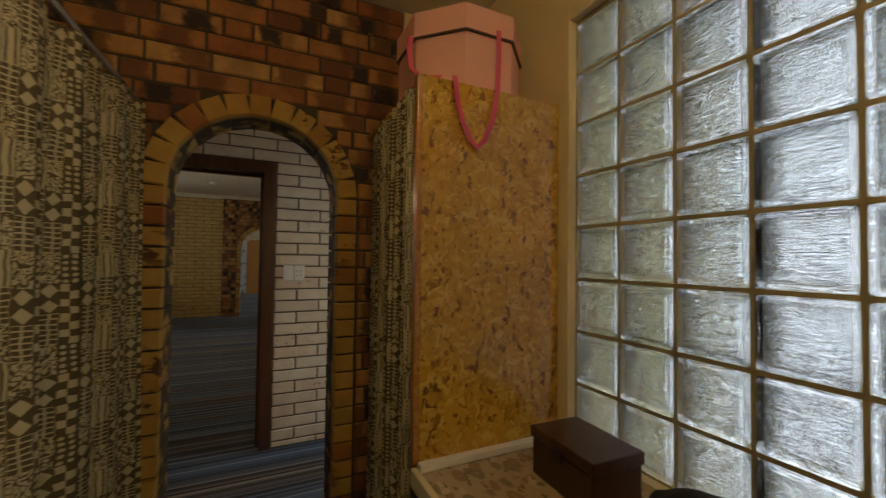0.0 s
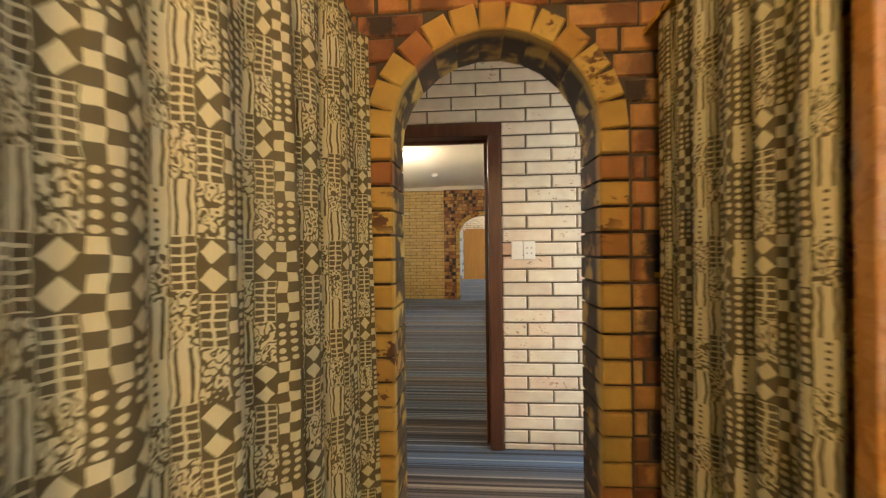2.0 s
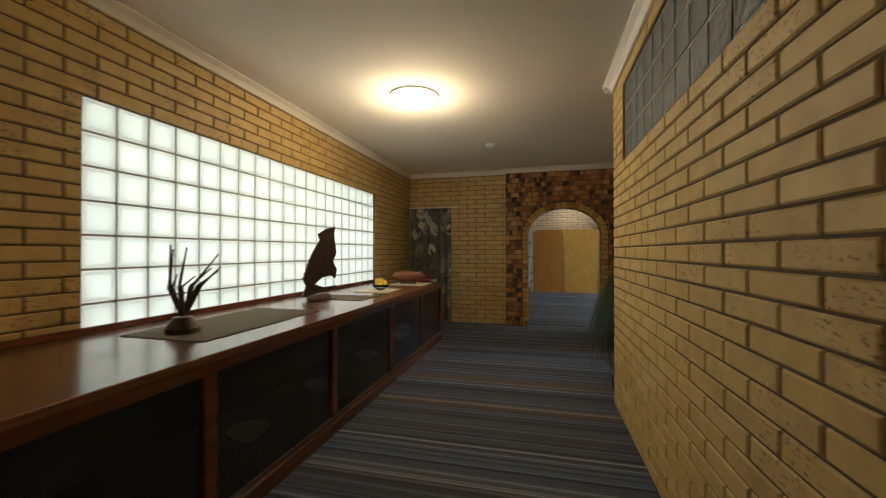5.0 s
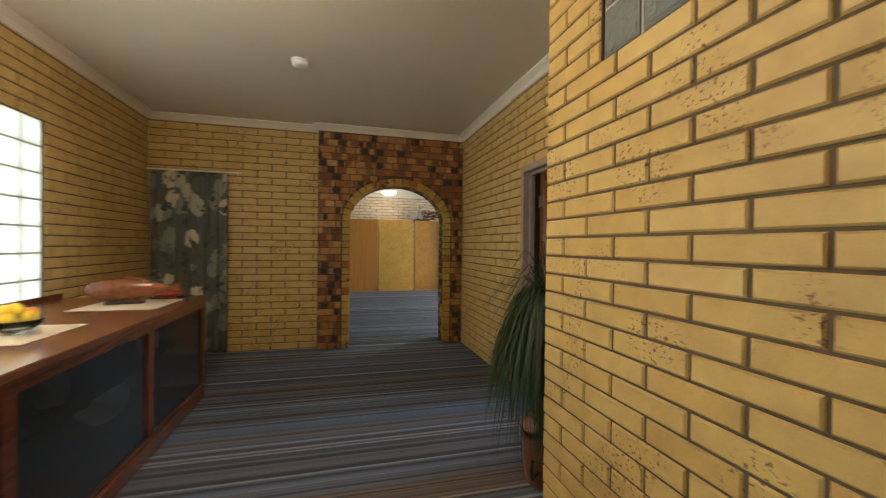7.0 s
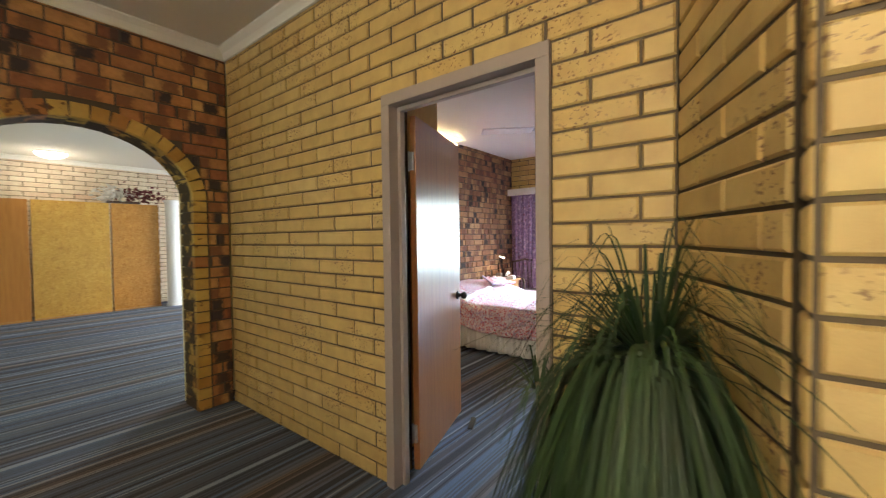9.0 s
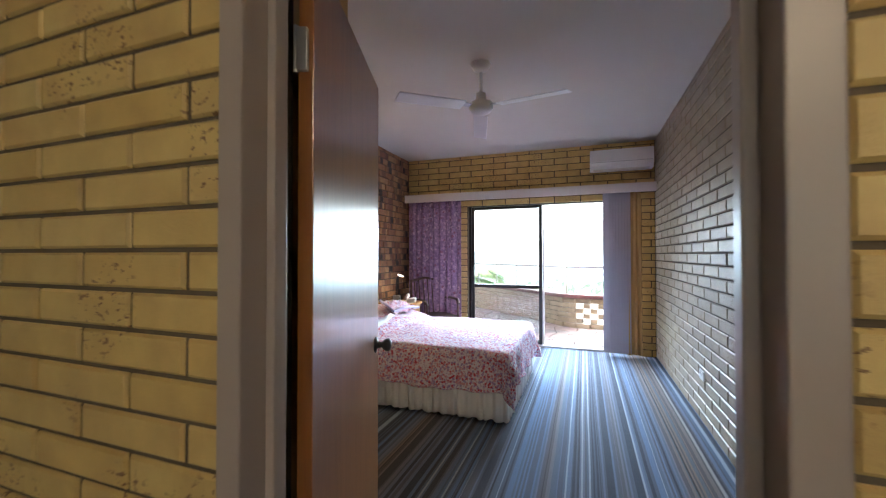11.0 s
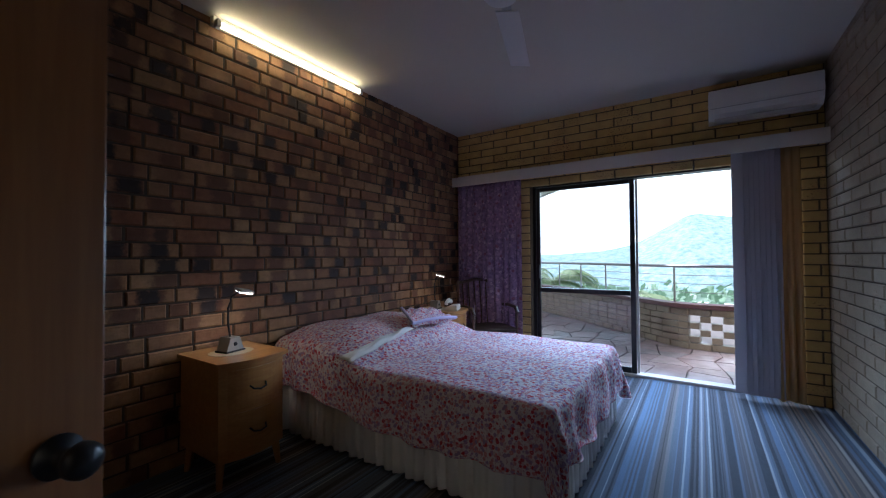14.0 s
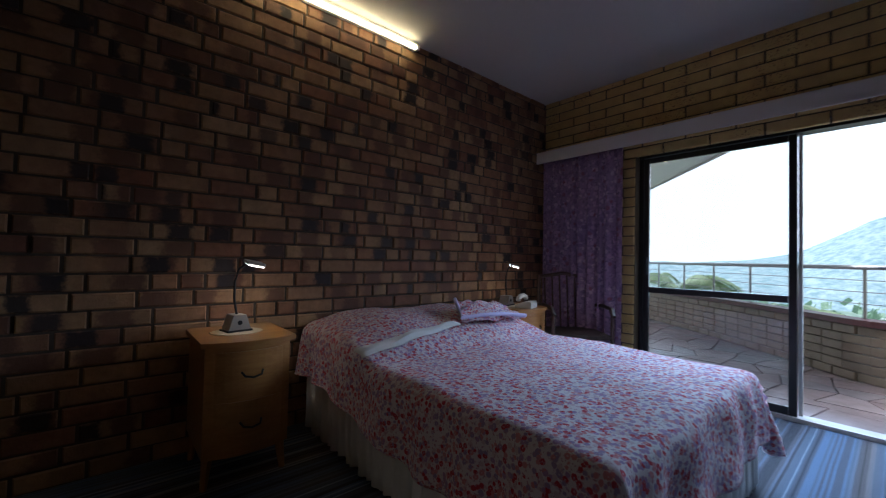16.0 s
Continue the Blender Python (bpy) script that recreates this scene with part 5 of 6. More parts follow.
# ---- bedroom ----
bed = thing("bed", (0, 0, 0), "double bed with a rumpled floral bedspread and white frilled valance", "bed")
BX0, BX1, BY0, BY1 = 3.72, 5.16, 8.29, 10.24
part("base", boxed((BX0 + 0.05, BY0 + 0.05, 0.12), (BX1 - 0.05, BY1 - 0.02, 0.30), 0.02), RUFFLE, bed)
for x in (BX0 + 0.12, BX1 - 0.12):
    for y in (BY0 + 0.12, BY1 - 0.12):
        part("leg", tube([(x, y, 0.0), (x, y, 0.12)], 0.025), DARK_WOOD, bed)
part("mattress", boxed((BX0 + 0.03, BY0 + 0.03, 0.30), (BX1 - 0.03, BY1 - 0.02, 0.515), 0.05), RUFFLE, bed, smooth=True)


def spread_mesh():
    bm = bmesh.new()
    uvl = bm.loops.layers.uv.new("UVMap")
    over, step_ = 0.33, 0.03
    nx = int((BX1 - BX0 + 2 * over) / step_)
    ny = int((BY1 - BY0 + over) / step_)
    g = []
    for i in range(nx + 1):
        line = []
        for j in range(ny + 1):
            px = BX0 - over + (BX1 - BX0 + 2 * over) * i / nx
            py = BY0 - over + (BY1 - BY0 + over) * j / ny
            ex, ey = min(max(px, BX0 + 0.03), BX1 - 0.03), max(py, BY0 + 0.03)
            dx, dy = px - ex, py - ey
            d = math.hypot(dx, dy)
            top = 0.545
            h = max(0.0, (py - 9.45) / 0.65)
            if h > 0:
                cx = (px - BX0) / (BX1 - BX0)
                prof = 0.17 * math.sin(min(1.0, h) * math.pi * 0.62) * (0.55 + 0.45 * math.sin(math.pi * min(1, max(0, cx))))
                prof *= 1 + 0.25 * math.sin(cx * 9.0) * 0.5
                top += prof
            w = noise.noise(Vector((px * 2.6, py * 2.6, 0))) * 0.012 + noise.noise(Vector((px * 8, py * 8, 3))) * 0.006
            if d < 1e-6:
                line.append((Vector((px, py, top + w)), px, py))
            else:
                ux, uy = dx / d, dy / d
                r = 0.05
                if d < r * 1.57:
                    t = d / r
                    off, drop = r * math.sin(t), r * (1 - math.cos(t))
                else:
                    off, drop = r, r + (d - r * 1.57)
                along = px if abs(uy) > abs(ux) else py
                corner = min(abs(ux), abs(uy)) * 1.4
                fold = (math.sin(along * 21 + 1.5 * math.sin(along * 5)) * 0.5 + noise.noise(Vector((px * 5, py * 5, 7)))) * 0.030 * min(1.0, drop / 0.15) + corner * 0.035 * math.sin(12 * math.atan2(uy, ux)) * min(1, drop / 0.1)
                off += fold + 0.10 * drop * (1 + corner)
                z = top - min(drop, 0.30 + 0.018 * math.sin(along * 3) + (0.12 if corner > 0.2 else 0) * corner)
                line.append((Vector((ex + ux * off, ey + uy * off, z + w * 0.5)), px, py))
        g.append(line)
    vs = [[bm.verts.new(q[0]) for q in line] for line in g]
    for i in range(nx):
        for j in range(ny):
            f = bm.faces.new((vs[i][j], vs[i + 1][j], vs[i + 1][j + 1], vs[i][j + 1]))
            f.smooth = True
            for lp, (a, c) in zip(f.loops, ((i, j), (i + 1, j), (i + 1, j + 1), (i, j + 1))):
                lp[uvl].uv = g[a][c][1:]
    return bm


thicken(part("bedspread", spread_mesh(), SPREAD, bed, "white cotton bedspread with small red and mauve flowers"), 0.004)
val = drape([(BX0 - 0.005, BY1 - 0.03), (BX0 - 0.005, BY0 - 0.005), (BX1 + 0.005, BY0 - 0.005), (BX1 + 0.005, BY1 - 0.03)], 0.02, 0.34, 74, 0.012, 6, 0.006, seed=31)
thicken(part("valance", val, RUFFLE, bed, "white gathered frill"), 0.002)


def sheet(corners, n, sag, seed, amp=0.012):
    bm = bmesh.new()
    a, c, d, e = [Vector(v) for v in corners]
    uvl = bm.loops.layers.uv.new("UVMap")
    g = []
    for i in range(n + 1):
        row = []
        for j in range(n + 1):
            s, t = i / n, j / n
            p = a * (1 - s) * (1 - t) + c * s * (1 - t) + d * s * t + e * (1 - s) * t
            p.z += sag * math.sin(math.pi * s) * math.sin(math.pi * t) + amp * noise.noise(Vector((s * 5, t * 5, seed)))
            row.append(bm.verts.new(p))
        g.append(row)
    for i in range(n):
        for j in range(n):
            f = bm.faces.new((g[i][j], g[i + 1][j], g[i + 1][j + 1], g[i][j + 1]))
            f.smooth = True
            for lp, (p, q) in zip(f.loops, ((i, j), (i + 1, j), (i + 1, j + 1), (i, j + 1))):
                lp[uvl].uv = (p / n * 0.5, q / n * 0.5)
    return bm


fold = thicken(part("turned_back_fold", sheet([(4.44, 9.60, 0.672), (5.08, 9.60, 0.640), (5.0, 9.80, 0.72), (4.62, 9.86, 0.765)], 16, 0.03, 2, 0.05), SPREAD, bed, "turned-back corner with lilac binding"), 0.006)
part("binding", tube([(4.62, 9.86, 0.772), (4.53, 9.73, 0.735), (4.44, 9.60, 0.690), (4.62, 9.59, 0.695), (4.80, 9.585, 0.690), (4.95, 9.59, 0.672), (5.08, 9.60, 0.655)], 0.013, 8), LILAC, fold, "lilac cotton binding")
bm = sheet([(3.70, 9.60, 0.588), (4.38, 9.61, 0.672), (4.40, 9.56, 0.660), (3.70, 9.50, 0.574)], 22, 0.022, 5, 0.016)
thicken(part("frill", bm, RUFFLE, bed, "white frilled pillow edge"), 0.003)


def bedside(x, label):
    n = thing("bedside_table", (x, 10.01, 0), label, "bedside table", "bedside tables")

    def bow(w, y0, bulge, z0, z1):
        out = [(-w, 0.23)]
        for k in range(13):
            t = -1 + 2 * k / 12
            out.append((w * t, y0 - bulge * (1 - t * t)))
        out.append((w, 0.23))
        bm = bmesh.new()
        lo = [bm.verts.new((p, q, z0)) for p, q in out]
        hi = [bm.verts.new((p, q, z1)) for p, q in out]
        bm.faces.new(lo[::-1])
        bm.faces.new(hi)
        for i in range(len(out)):
            bm.faces.new((lo[i], lo[(i + 1) % len(out)], hi[(i + 1) % len(out)], hi[i]))
        bmesh.ops.recalc_face_normals(bm, faces=bm.faces)
        return bm
    part("top", bow(0.205, -0.21, 0.05, 0.638, 0.660), PINE, n)
    part("body", bow(0.185, -0.185, 0.045, 0.14, 0.637), PINE, n)
    for z0, z1 in ((0.175, 0.385), (0.40, 0.61)):
        dr = part("drawer", bow(0.165, -0.192, 0.047, z0, z1), PINE, n)
        zc = (z0 + z1) / 2
        part("handle", tube([(-0.045, -0.235, zc + 0.012), (-0.035, -0.258, zc - 0.002), (0, -0.264, zc - 0.010), (0.035, -0.258, zc - 0.002), (0.045, -0.235, zc + 0.012)], 0.005), BLACK, dr, "dark metal pull")
    for sx in (-1, 1):
        for sy in (-1, 1):
            part("leg", tube([(sx * 0.155, sy * 0.16 + 0.01, 0.15), (sx * 0.17, sy * 0.175 + 0.01, 0.0)], 0.024, 8, 0.6), PINE, n)
    return n


bedside(3.285, "orange pine bedside table with a bowed front and two drawers")
bedside(5.46, "orange pine bedside table on the window side of the bed")


def gooseneck(at, turn):
    n = thing("bedside_lamp", at, "lit gooseneck reading lamp with a silver wedge base", "lamp", "reading lamps", turn)
    part("base", prism([(-0.055, 0.0), (0.055, 0.0), (0.03, 0.075), (-0.03, 0.075)], 0.085, pose(0, 0, 0.008)), SILVER, n)
    part("foot", boxed((-0.062, -0.05, 0), (0.062, 0.05, 0.010), 0.004), BLACK, n)
    part("button", lathe([(0, 0), (0.012, 0), (0.010, 0.004), (0, 0.005)], n=14, m=Matrix.Translation((0, -0.0425, 0.045)) @ pose(0, 0, 0, 90, 0, 0)), BLACK, n)
    part("neck", tube([(0, 0, 0.08), (-0.015, 0, 0.16), (-0.015, 0, 0.25), (0.0, -0.01, 0.315), (0.035, -0.03, 0.345)], 0.006), BLACK, n)
    hd = part("head", boxed((-0.01, -0.030, 0), (0.085, 0.030, 0.016), 0.005, Matrix.Translation((0.03, -0.03, 0.343)) @ pose(0, 0, 0, 14, 10, 0)), SILVER, n)
    part("led_panel", boxed((0.0, -0.026, -0.004), (0.080, 0.026, -0.0005), 0, Matrix.Translation((0.03, -0.03, 0.343)) @ pose(0, 0, 0, 14, 10, 0)), LIT_LED, hd, "glowing lamp panel")
    return n


for x, y in ((3.27, 10.03), (5.40, 10.05)):
    gooseneck((x, y, 0.664), 10)
    lamp("reading_light", "AREA", (x + 0.075, y - 0.04, 0.995), 0.8, (1.0, 0.80, 0.52), 0.06, (x + 0.06, y - 0.07, 0.66))
for x in (3.27, 5.42):
    bm = bmesh.new()
    n = 48
    ring = [bm.verts.new(((0.115 + 0.008 * (k % 2)) * math.cos(2 * math.pi * k / n), (0.10 + 0.008 * (k % 2)) * math.sin(2 * math.pi * k / n), 0)) for k in range(n)]
    bm.faces.new(ring)
    d = thicken(mesh_ob("doily", bm, LACE), 0.0015)
    d.location = (x, 10.02, 0.6625)
    tagged(d, "round cream lace doily under the lamp", "doily", "doilies")

ph = thing("telephone", (5.44, 9.87, 0.661), "cream desk telephone with its handset on the cradle", "telephone", turn=18)
part("base", prism([(-0.07, 0.0), (0.07, 0.0), (0.065, 0.025), (0.0, 0.050), (-0.06, 0.055), (-0.07, 0.04)], 0.16, pose(0, 0, 0, 0, 0, 90)), PLASTIC, ph)
hs = part("handset", tube([(-0.095, 0.035, 0.062), (-0.085, 0.035, 0.082), (-0.03, 0.035, 0.095), (0.03, 0.035, 0.095), (0.085, 0.035, 0.082), (0.095, 0.035, 0.062)], 0.019, 10), PLASTIC, ph, smooth=True)
part("keypad", boxed((-0.03, -0.055, 0.030), (0.03, -0.005, 0.0345), 0.002, pose(0, 0, 0.002, 20, 0, 0)), SILVER, ph)

chair = thing("armchair", (5.92, 9.72, 0), "dark bentwood armchair with a slatted back in the corner", "chair", turn=-38)
for sx in (-0.25, 0.25):
    part("leg", tube([(sx, -0.22, 0.0), (sx, -0.22, 0.60), (sx, -0.19, 0.645)], 0.016), DARK_WOOD, chair)
    part("leg", tube([(sx, 0.24, 0.0), (sx, 0.20, 0.42), (sx * 0.95, 0.26, 0.92)], 0.016), DARK_WOOD, chair)
    part("armrest", tube([(sx, 0.235, 0.64), (sx * 1.06, 0.0, 0.665), (sx * 1.03, -0.2, 0.655), (sx, -0.245, 0.60)], 0.018), DARK_WOOD, chair)
part("seat", boxed((-0.25, -0.23, 0.40), (0.25, 0.22, 0.44), 0.015), CARVED, chair)
part("top_rail", tube([(-0.24, 0.262, 0.90), (0, 0.275, 0.94), (0.24, 0.262, 0.90)], 0.018), DARK_WOOD, chair)
for k in range(6):
    x = -0.18 + 0.072 * k
    part("back_slat", tube([(x, 0.21, 0.44), (x, 0.235, 0.68), (x, 0.268, 0.92)], 0.008), DARK_WOOD, chair)

ft = thing("tube_light", (3.885, BED_N - 0.06, 2.66), "lit fluorescent batten above the brick wall", "light")
part("housing", boxed((-0.62, 0.012, -0.012), (0.62, 0.056, 0.045), 0.004), WHITE, ft)
part("tube", tube([(-0.59, -0.008, -0.012), (0.59, -0.008, -0.012)], 0.017, 14), LIT_TUBE, ft, "glowing tube")
for x in (-0.605, 0.605):
    part("end_cap", boxed((x - 0.012, -0.028, -0.034), (x + 0.012, 0.012, 0.012), 0.003), WHITE, ft)

fan = thing("ceiling_fan", (3.62, 8.46, 2.709), "white three-blade ceiling fan at rest", "ceiling fan")
part("canopy", lathe([(0, 0), (0.072, 0), (0.072, -0.015), (0.055, -0.045), (0.018, -0.062), (0, -0.062)], n=28), WHITE, fan, smooth=True)
part("rod", tube([(0, 0, -0.06), (0, 0, -0.27)], 0.012), WHITE, fan)
part("motor", lathe([(0.015, -0.21), (0.038, -0.225), (0.042, -0.275), (0.06, -0.285), (0.090, -0.300), (0.092, -0.335), (0.070, -0.365), (0.03, -0.380), (0, -0.382)], n=32), WHITE, fan, smooth=True)
for k in range(3):
    m = pose(0, 0, -0.325, 0, 0, 15 + 120 * k)
    bl = part("blade", boxed((0.15, -0.058, -0.003), (0.66, 0.058, 0.003), 0.002, m @ pose(0, 0, 0, 11, 3, 0)), WHITE, fan)
    part("blade_iron", boxed((0.07, -0.022, -0.004), (0.19, 0.022, 0.004), 0.002, m @ pose(0, 0, 0.006, 11, 3, 0)), STEEL, bl)

pel = thing("pelmet", (0, 0, 0), "pale painted curtain pelmet board", "pelmet")
part("board", boxed((6.10, BED_S + 0.005, 2.05), (6.118, BED_N - 0.005, 2.165), 0.003), PELMET, pel)
part("shelf", boxed((6.119, BED_S + 0.005, 2.147), (6.248, BED_N - 0.005, 2.165), 0.002), PELMET, pel)
c = drape([(6.17, 10.24), (6.17, 9.40)], 0.03, 2.14, 9, 0.026, 16, 0.004, seed=41)
tagged(thicken(mesh_ob("floral_curtain", c, FLOWER_MAUVE), 0.003), "mauve floral curtain drawn beside the glass door", "curtain")
vb = thing("vertical_blind", (0, 0, 0), "pale vertical blind stacked at the glass door", "blind")
part("track", boxed((6.15, 7.05, 2.10), (6.19, 9.36, 2.135), 0.003), WHITE, vb)
for k in range(8):
    y = 7.47 - 0.034 * k
    part("vane", boxed((-0.045, -0.0015, 0.045), (0.045, 0.0015, 2.098), 0, Matrix.Translation((6.17, y, 0)) @ pose(0, 0, 0, 0, 0, 62 + 5 * math.sin(k * 2.0))), SHEER, vb)
c = drape([(6.18, 7.24), (6.18, 7.07)], 0.03, 2.14, 3, 0.018, 12, 0.004, seed=43)
tagged(thicken(mesh_ob("tan_curtain", c, TAN), 0.003), "narrow tan curtain hanging beside the blind", "curtain")
ac = thing("air_conditioner", (6.248, 7.30, 2.345), "white split-system air conditioner on the brick wall", "air conditioner")
part("case", prism([(0, 0), (-0.15, 0), (-0.20, 0.04), (-0.215, 0.10), (-0.205, 0.24), (0, 0.245)], 0.72), WHITE, ac)
part("louvre", boxed((-0.195, -0.32, -0.004), (-0.08, 0.32, 0.001), 0.001), PELMET, ac)
part("seam", boxed((-0.2165, -0.35, 0.083), (-0.210, 0.35, 0.087), 0), STEEL, ac)
ow = thing("wall_socket", (4.23, BED_S + 0.003, 0.335), "white double power point low on the brick wall", "socket")
part("plate", boxed((-0.058, 0, 0), (0.058, 0.010, 0.072), 0.003), WHITE, ow)
part("switch", boxed((-0.035, 0.010, 0.045), (-0.015, 0.014, 0.060), 0.001), WHITE, ow)
part("switch", boxed((0.015, 0.010, 0.045), (0.035, 0.014, 0.060), 0.001), WHITE, ow)
ds = thing("door_stop", (2.16, 8.40, 0), "small dark rubber door wedge on the carpet", "door stop", turn=20)
part("wedge", prism([(-0.05, 0.0), (0.06, 0.0), (0.06, 0.035), (-0.05, 0.006)], 0.035), BLACK, ds)

wd = thing("wardrobe", (1.565, 8.545, 0), "tall orange varnished timber wardrobe behind the open door", "wardrobe")
part("side_panel", boxed((0, 0, 0.0), (0.43, 0.020, 2.28), 0.002), PLY, wd)
part("side_panel", boxed((0, 1.08, 0.0), (0.43, 1.10, 2.28), 0.002), PLY, wd)
part("back_panel", boxed((0, 0.021, 0.06), (0.010, 1.079, 2.26), 0), PLY, wd)
part("top_board", boxed((0, 0.021, 2.26), (0.43, 1.079, 2.28), 0.002), PLY, wd)
part("plinth", boxed((0.011, 0.021, 0.0), (0.41, 1.079, 0.06), 0.002), PLY, wd)
for y0, y1, yk in ((0.023, 0.548, 0.51), (0.552, 1.077, 0.59)):
    leaf = part("door", boxed((0.411, y0, 0.062), (0.429, y1, 2.258), 0.002), DOOR_WOOD, wd)
    part("knob", lathe([(0, 0), (0.008, 0), (0.008, 0.012), (0.016, 0.02), (0.014, 0.028), (0, 0.03)], n=14, m=Matrix.Translation((0.429, yk, 1.05)) @ pose(0, 0, 0, 0, 90, 0)), BLACK, leaf)

# sliding glass door
SD = 6.39
sd = structure(new("door_3"), "bronze framed sliding glass door standing half open to the balcony", "door")
part("head", boxed((SD - 0.06, 7.06, 1.975), (SD + 0.06, 9.33, 2.018), 0.003), BRONZE, sd)
part("track", boxed((SD - 0.06, 7.06, 0.0), (SD + 0.06, 9.33, 0.028), 0.003), PELMET, sd)
part("jamb", boxed((SD - 0.06, 9.295, 0.029), (SD + 0.06, 9.329, 1.974), 0.003), BRONZE, sd)
part("jamb", boxed((SD - 0.06, 7.061, 0.029), (SD + 0.06, 7.10, 1.974), 0.003), BRONZE, sd)
slide = part("sliding_leaf", boxed((SD - 0.040, 8.285, 0.03), (SD - 0.010, 8.330, 1.972), 0.003), BRONZE, sd)
part("stile", boxed((SD - 0.040, 9.255, 0.03), (SD - 0.010, 9.293, 1.972), 0.003), BRONZE, slide)
part("rail", boxed((SD - 0.040, 8.332, 0.03), (SD - 0.010, 9.253, 0.085), 0.003), BRONZE, slide)
part("rail", boxed((SD - 0.040, 8.332, 1.93), (SD - 0.010, 9.253, 1.972), 0.003), BRONZE, slide)
part("rail", boxed((SD - 0.042, 8.332, 0.80), (SD - 0.008, 9.253, 0.848), 0.003), BRONZE, slide)
for z0, z1 in ((0.086, 0.799), (0.849, 1.929)):
    ob = part("pane", boxed((SD - 0.028, 8.331, z0), (SD - 0.022, 9.254, z1)), PANE, slide)
    ob.visible_shadow = False
part("latch", boxed((SD - 0.060, 9.262, 0.95), (SD - 0.040, 9.285, 1.10), 0.003), BLACK, slide)
part("fixed_stile", boxed((SD + 0.005, 8.262, 0.03), (SD + 0.035, 8.283, 1.972), 0.002), PELMET, sd)

# ---- balcony ----
slab("balcony_floor", (6.47, 4.0, -0.25), (12.8, 13.0, -0.025), PAVE_JOINT, "concrete balcony slab under the paving", "floor")
slab("outer_wall_north", (6.47, 10.5, -0.2), (6.60, 13.0, 3.0), RENDERED, "rendered outside wall of the house", "wall")
rnd = random.Random(17)
pave = structure(new("paving"), "reddish grey crazy paving on the balcony", "floor")
GX, GY, SX = 16, 22, 0.30
jit = {(i, j): (6.50 + i * SX + (rnd.uniform(-0.10, 0.10) if 0 < i < GX else 0), 5.2 + j * SX + rnd.uniform(-0.10, 0.10)) for i in range(GX + 1) for j in range(GY + 1)}
for i in range(GX):
    for j in range(GY):
        quad = [Vector((*jit[q], 0)) for q in ((i, j), (i + 1, j), (i + 1, j + 1), (i, j + 1))]
        mid = sum(quad, Vector()) / 4
        if mid.x - 6.5 > 1.9 + max(0, (mid.y - 7.6)) * 1.1 and mid.y < 10:
            continue
        inner = [mid + (q - mid) * 0.98 for q in quad]
        bm = bmesh.new()
        h = rnd.uniform(-0.004, 0.002)
        lo = [bm.verts.new((q.x, q.y, -0.03)) for q in inner]
        hi = [bm.verts.new((mid.x + (q.x - mid.x) * 0.97, mid.y + (q.y - mid.y) * 0.97, h)) for q in inner]
        bm.faces.new(hi)
        for k in range(4):
            bm.faces.new((lo[k], lo[(k + 1) % 4], hi[(k + 1) % 4], hi[k]))
        part("paving_stone", bm, SLATE, pave)

# parapet: straight open-work part, then a curve that runs away
curve = [(7.95, 5.0), (7.95, 7.75), (7.99, 7.95), (8.12, 8.15), (8.40, 8.42), (8.85, 8.90), (9.45, 9.55), (10.1, 10.3), (10.6, 10.95), (11.2, 12.0)]
PAR_H = 0.52
parapet = structure(new("parapet"), "low buff brick balcony parapet with open brickwork", "wall")
BR = (0.23, 0.076)
bme = {}


def brick_mesh(lx, ly, lz, mat, name="brick"):
    key = (round(lx, 2), round(ly, 2), round(lz, 3), mat.name)
    if key not in bme:
        x, y, z = lx / 2, ly, lz / 2
        e = min(0.006, lx * 0.2)
        vs = [(-x, y, -z), (x, y, -z), (x, y, z), (-x, y, z), (-x, e, -z), (x, e, -z), (x, e, z), (-x, e, z), (-x + e, 0, -z + e), (x - e, 0, -z + e), (x - e, 0, z - e), (-x + e, 0, z - e)]
        fs = [(4, 5, 9, 8), (5, 6, 10, 9), (6, 7, 11, 10), (7, 4, 8, 11), (8, 9, 10, 11), (0, 1, 5, 4), (1, 2, 6, 5), (2, 3, 7, 6), (3, 0, 4, 7), (3, 2, 1, 0)]
        me = bpy.data.meshes.new(name)
        me.from_pydata(vs, [], fs)
        me.update()
        uvl = me.uv_layers.new(name="UVMap")
        for lp in me.loops:
            uvl.data[lp.index].uv = (vs[lp.vertex_index][0], vs[lp.vertex_index][2])
        me.materials.append(mat)
        bme[key] = me
    return bme[key]


def along(points):
    acc = [0.0]
    for a, c in zip(points, points[1:]):
        acc.append(acc[-1] + math.dist(a, c))

    def at(s):
        k = max(i for i in range(len(acc) - 1) if acc[i] <= s + 1e-9)
        t = (s - acc[k]) / (acc[k + 1] - acc[k])
        p = Vector((points[k][0] + (points[k + 1][0] - points[k][0]) * t, points[k][1] + (points[k + 1][1] - points[k][1]) * t, 0))
        d = Vector((points[k + 1][0] - points[k][0], points[k + 1][1] - points[k][1], 0)).normalized()
        return p, d
    return at, acc[-1]


at, total = along(curve)
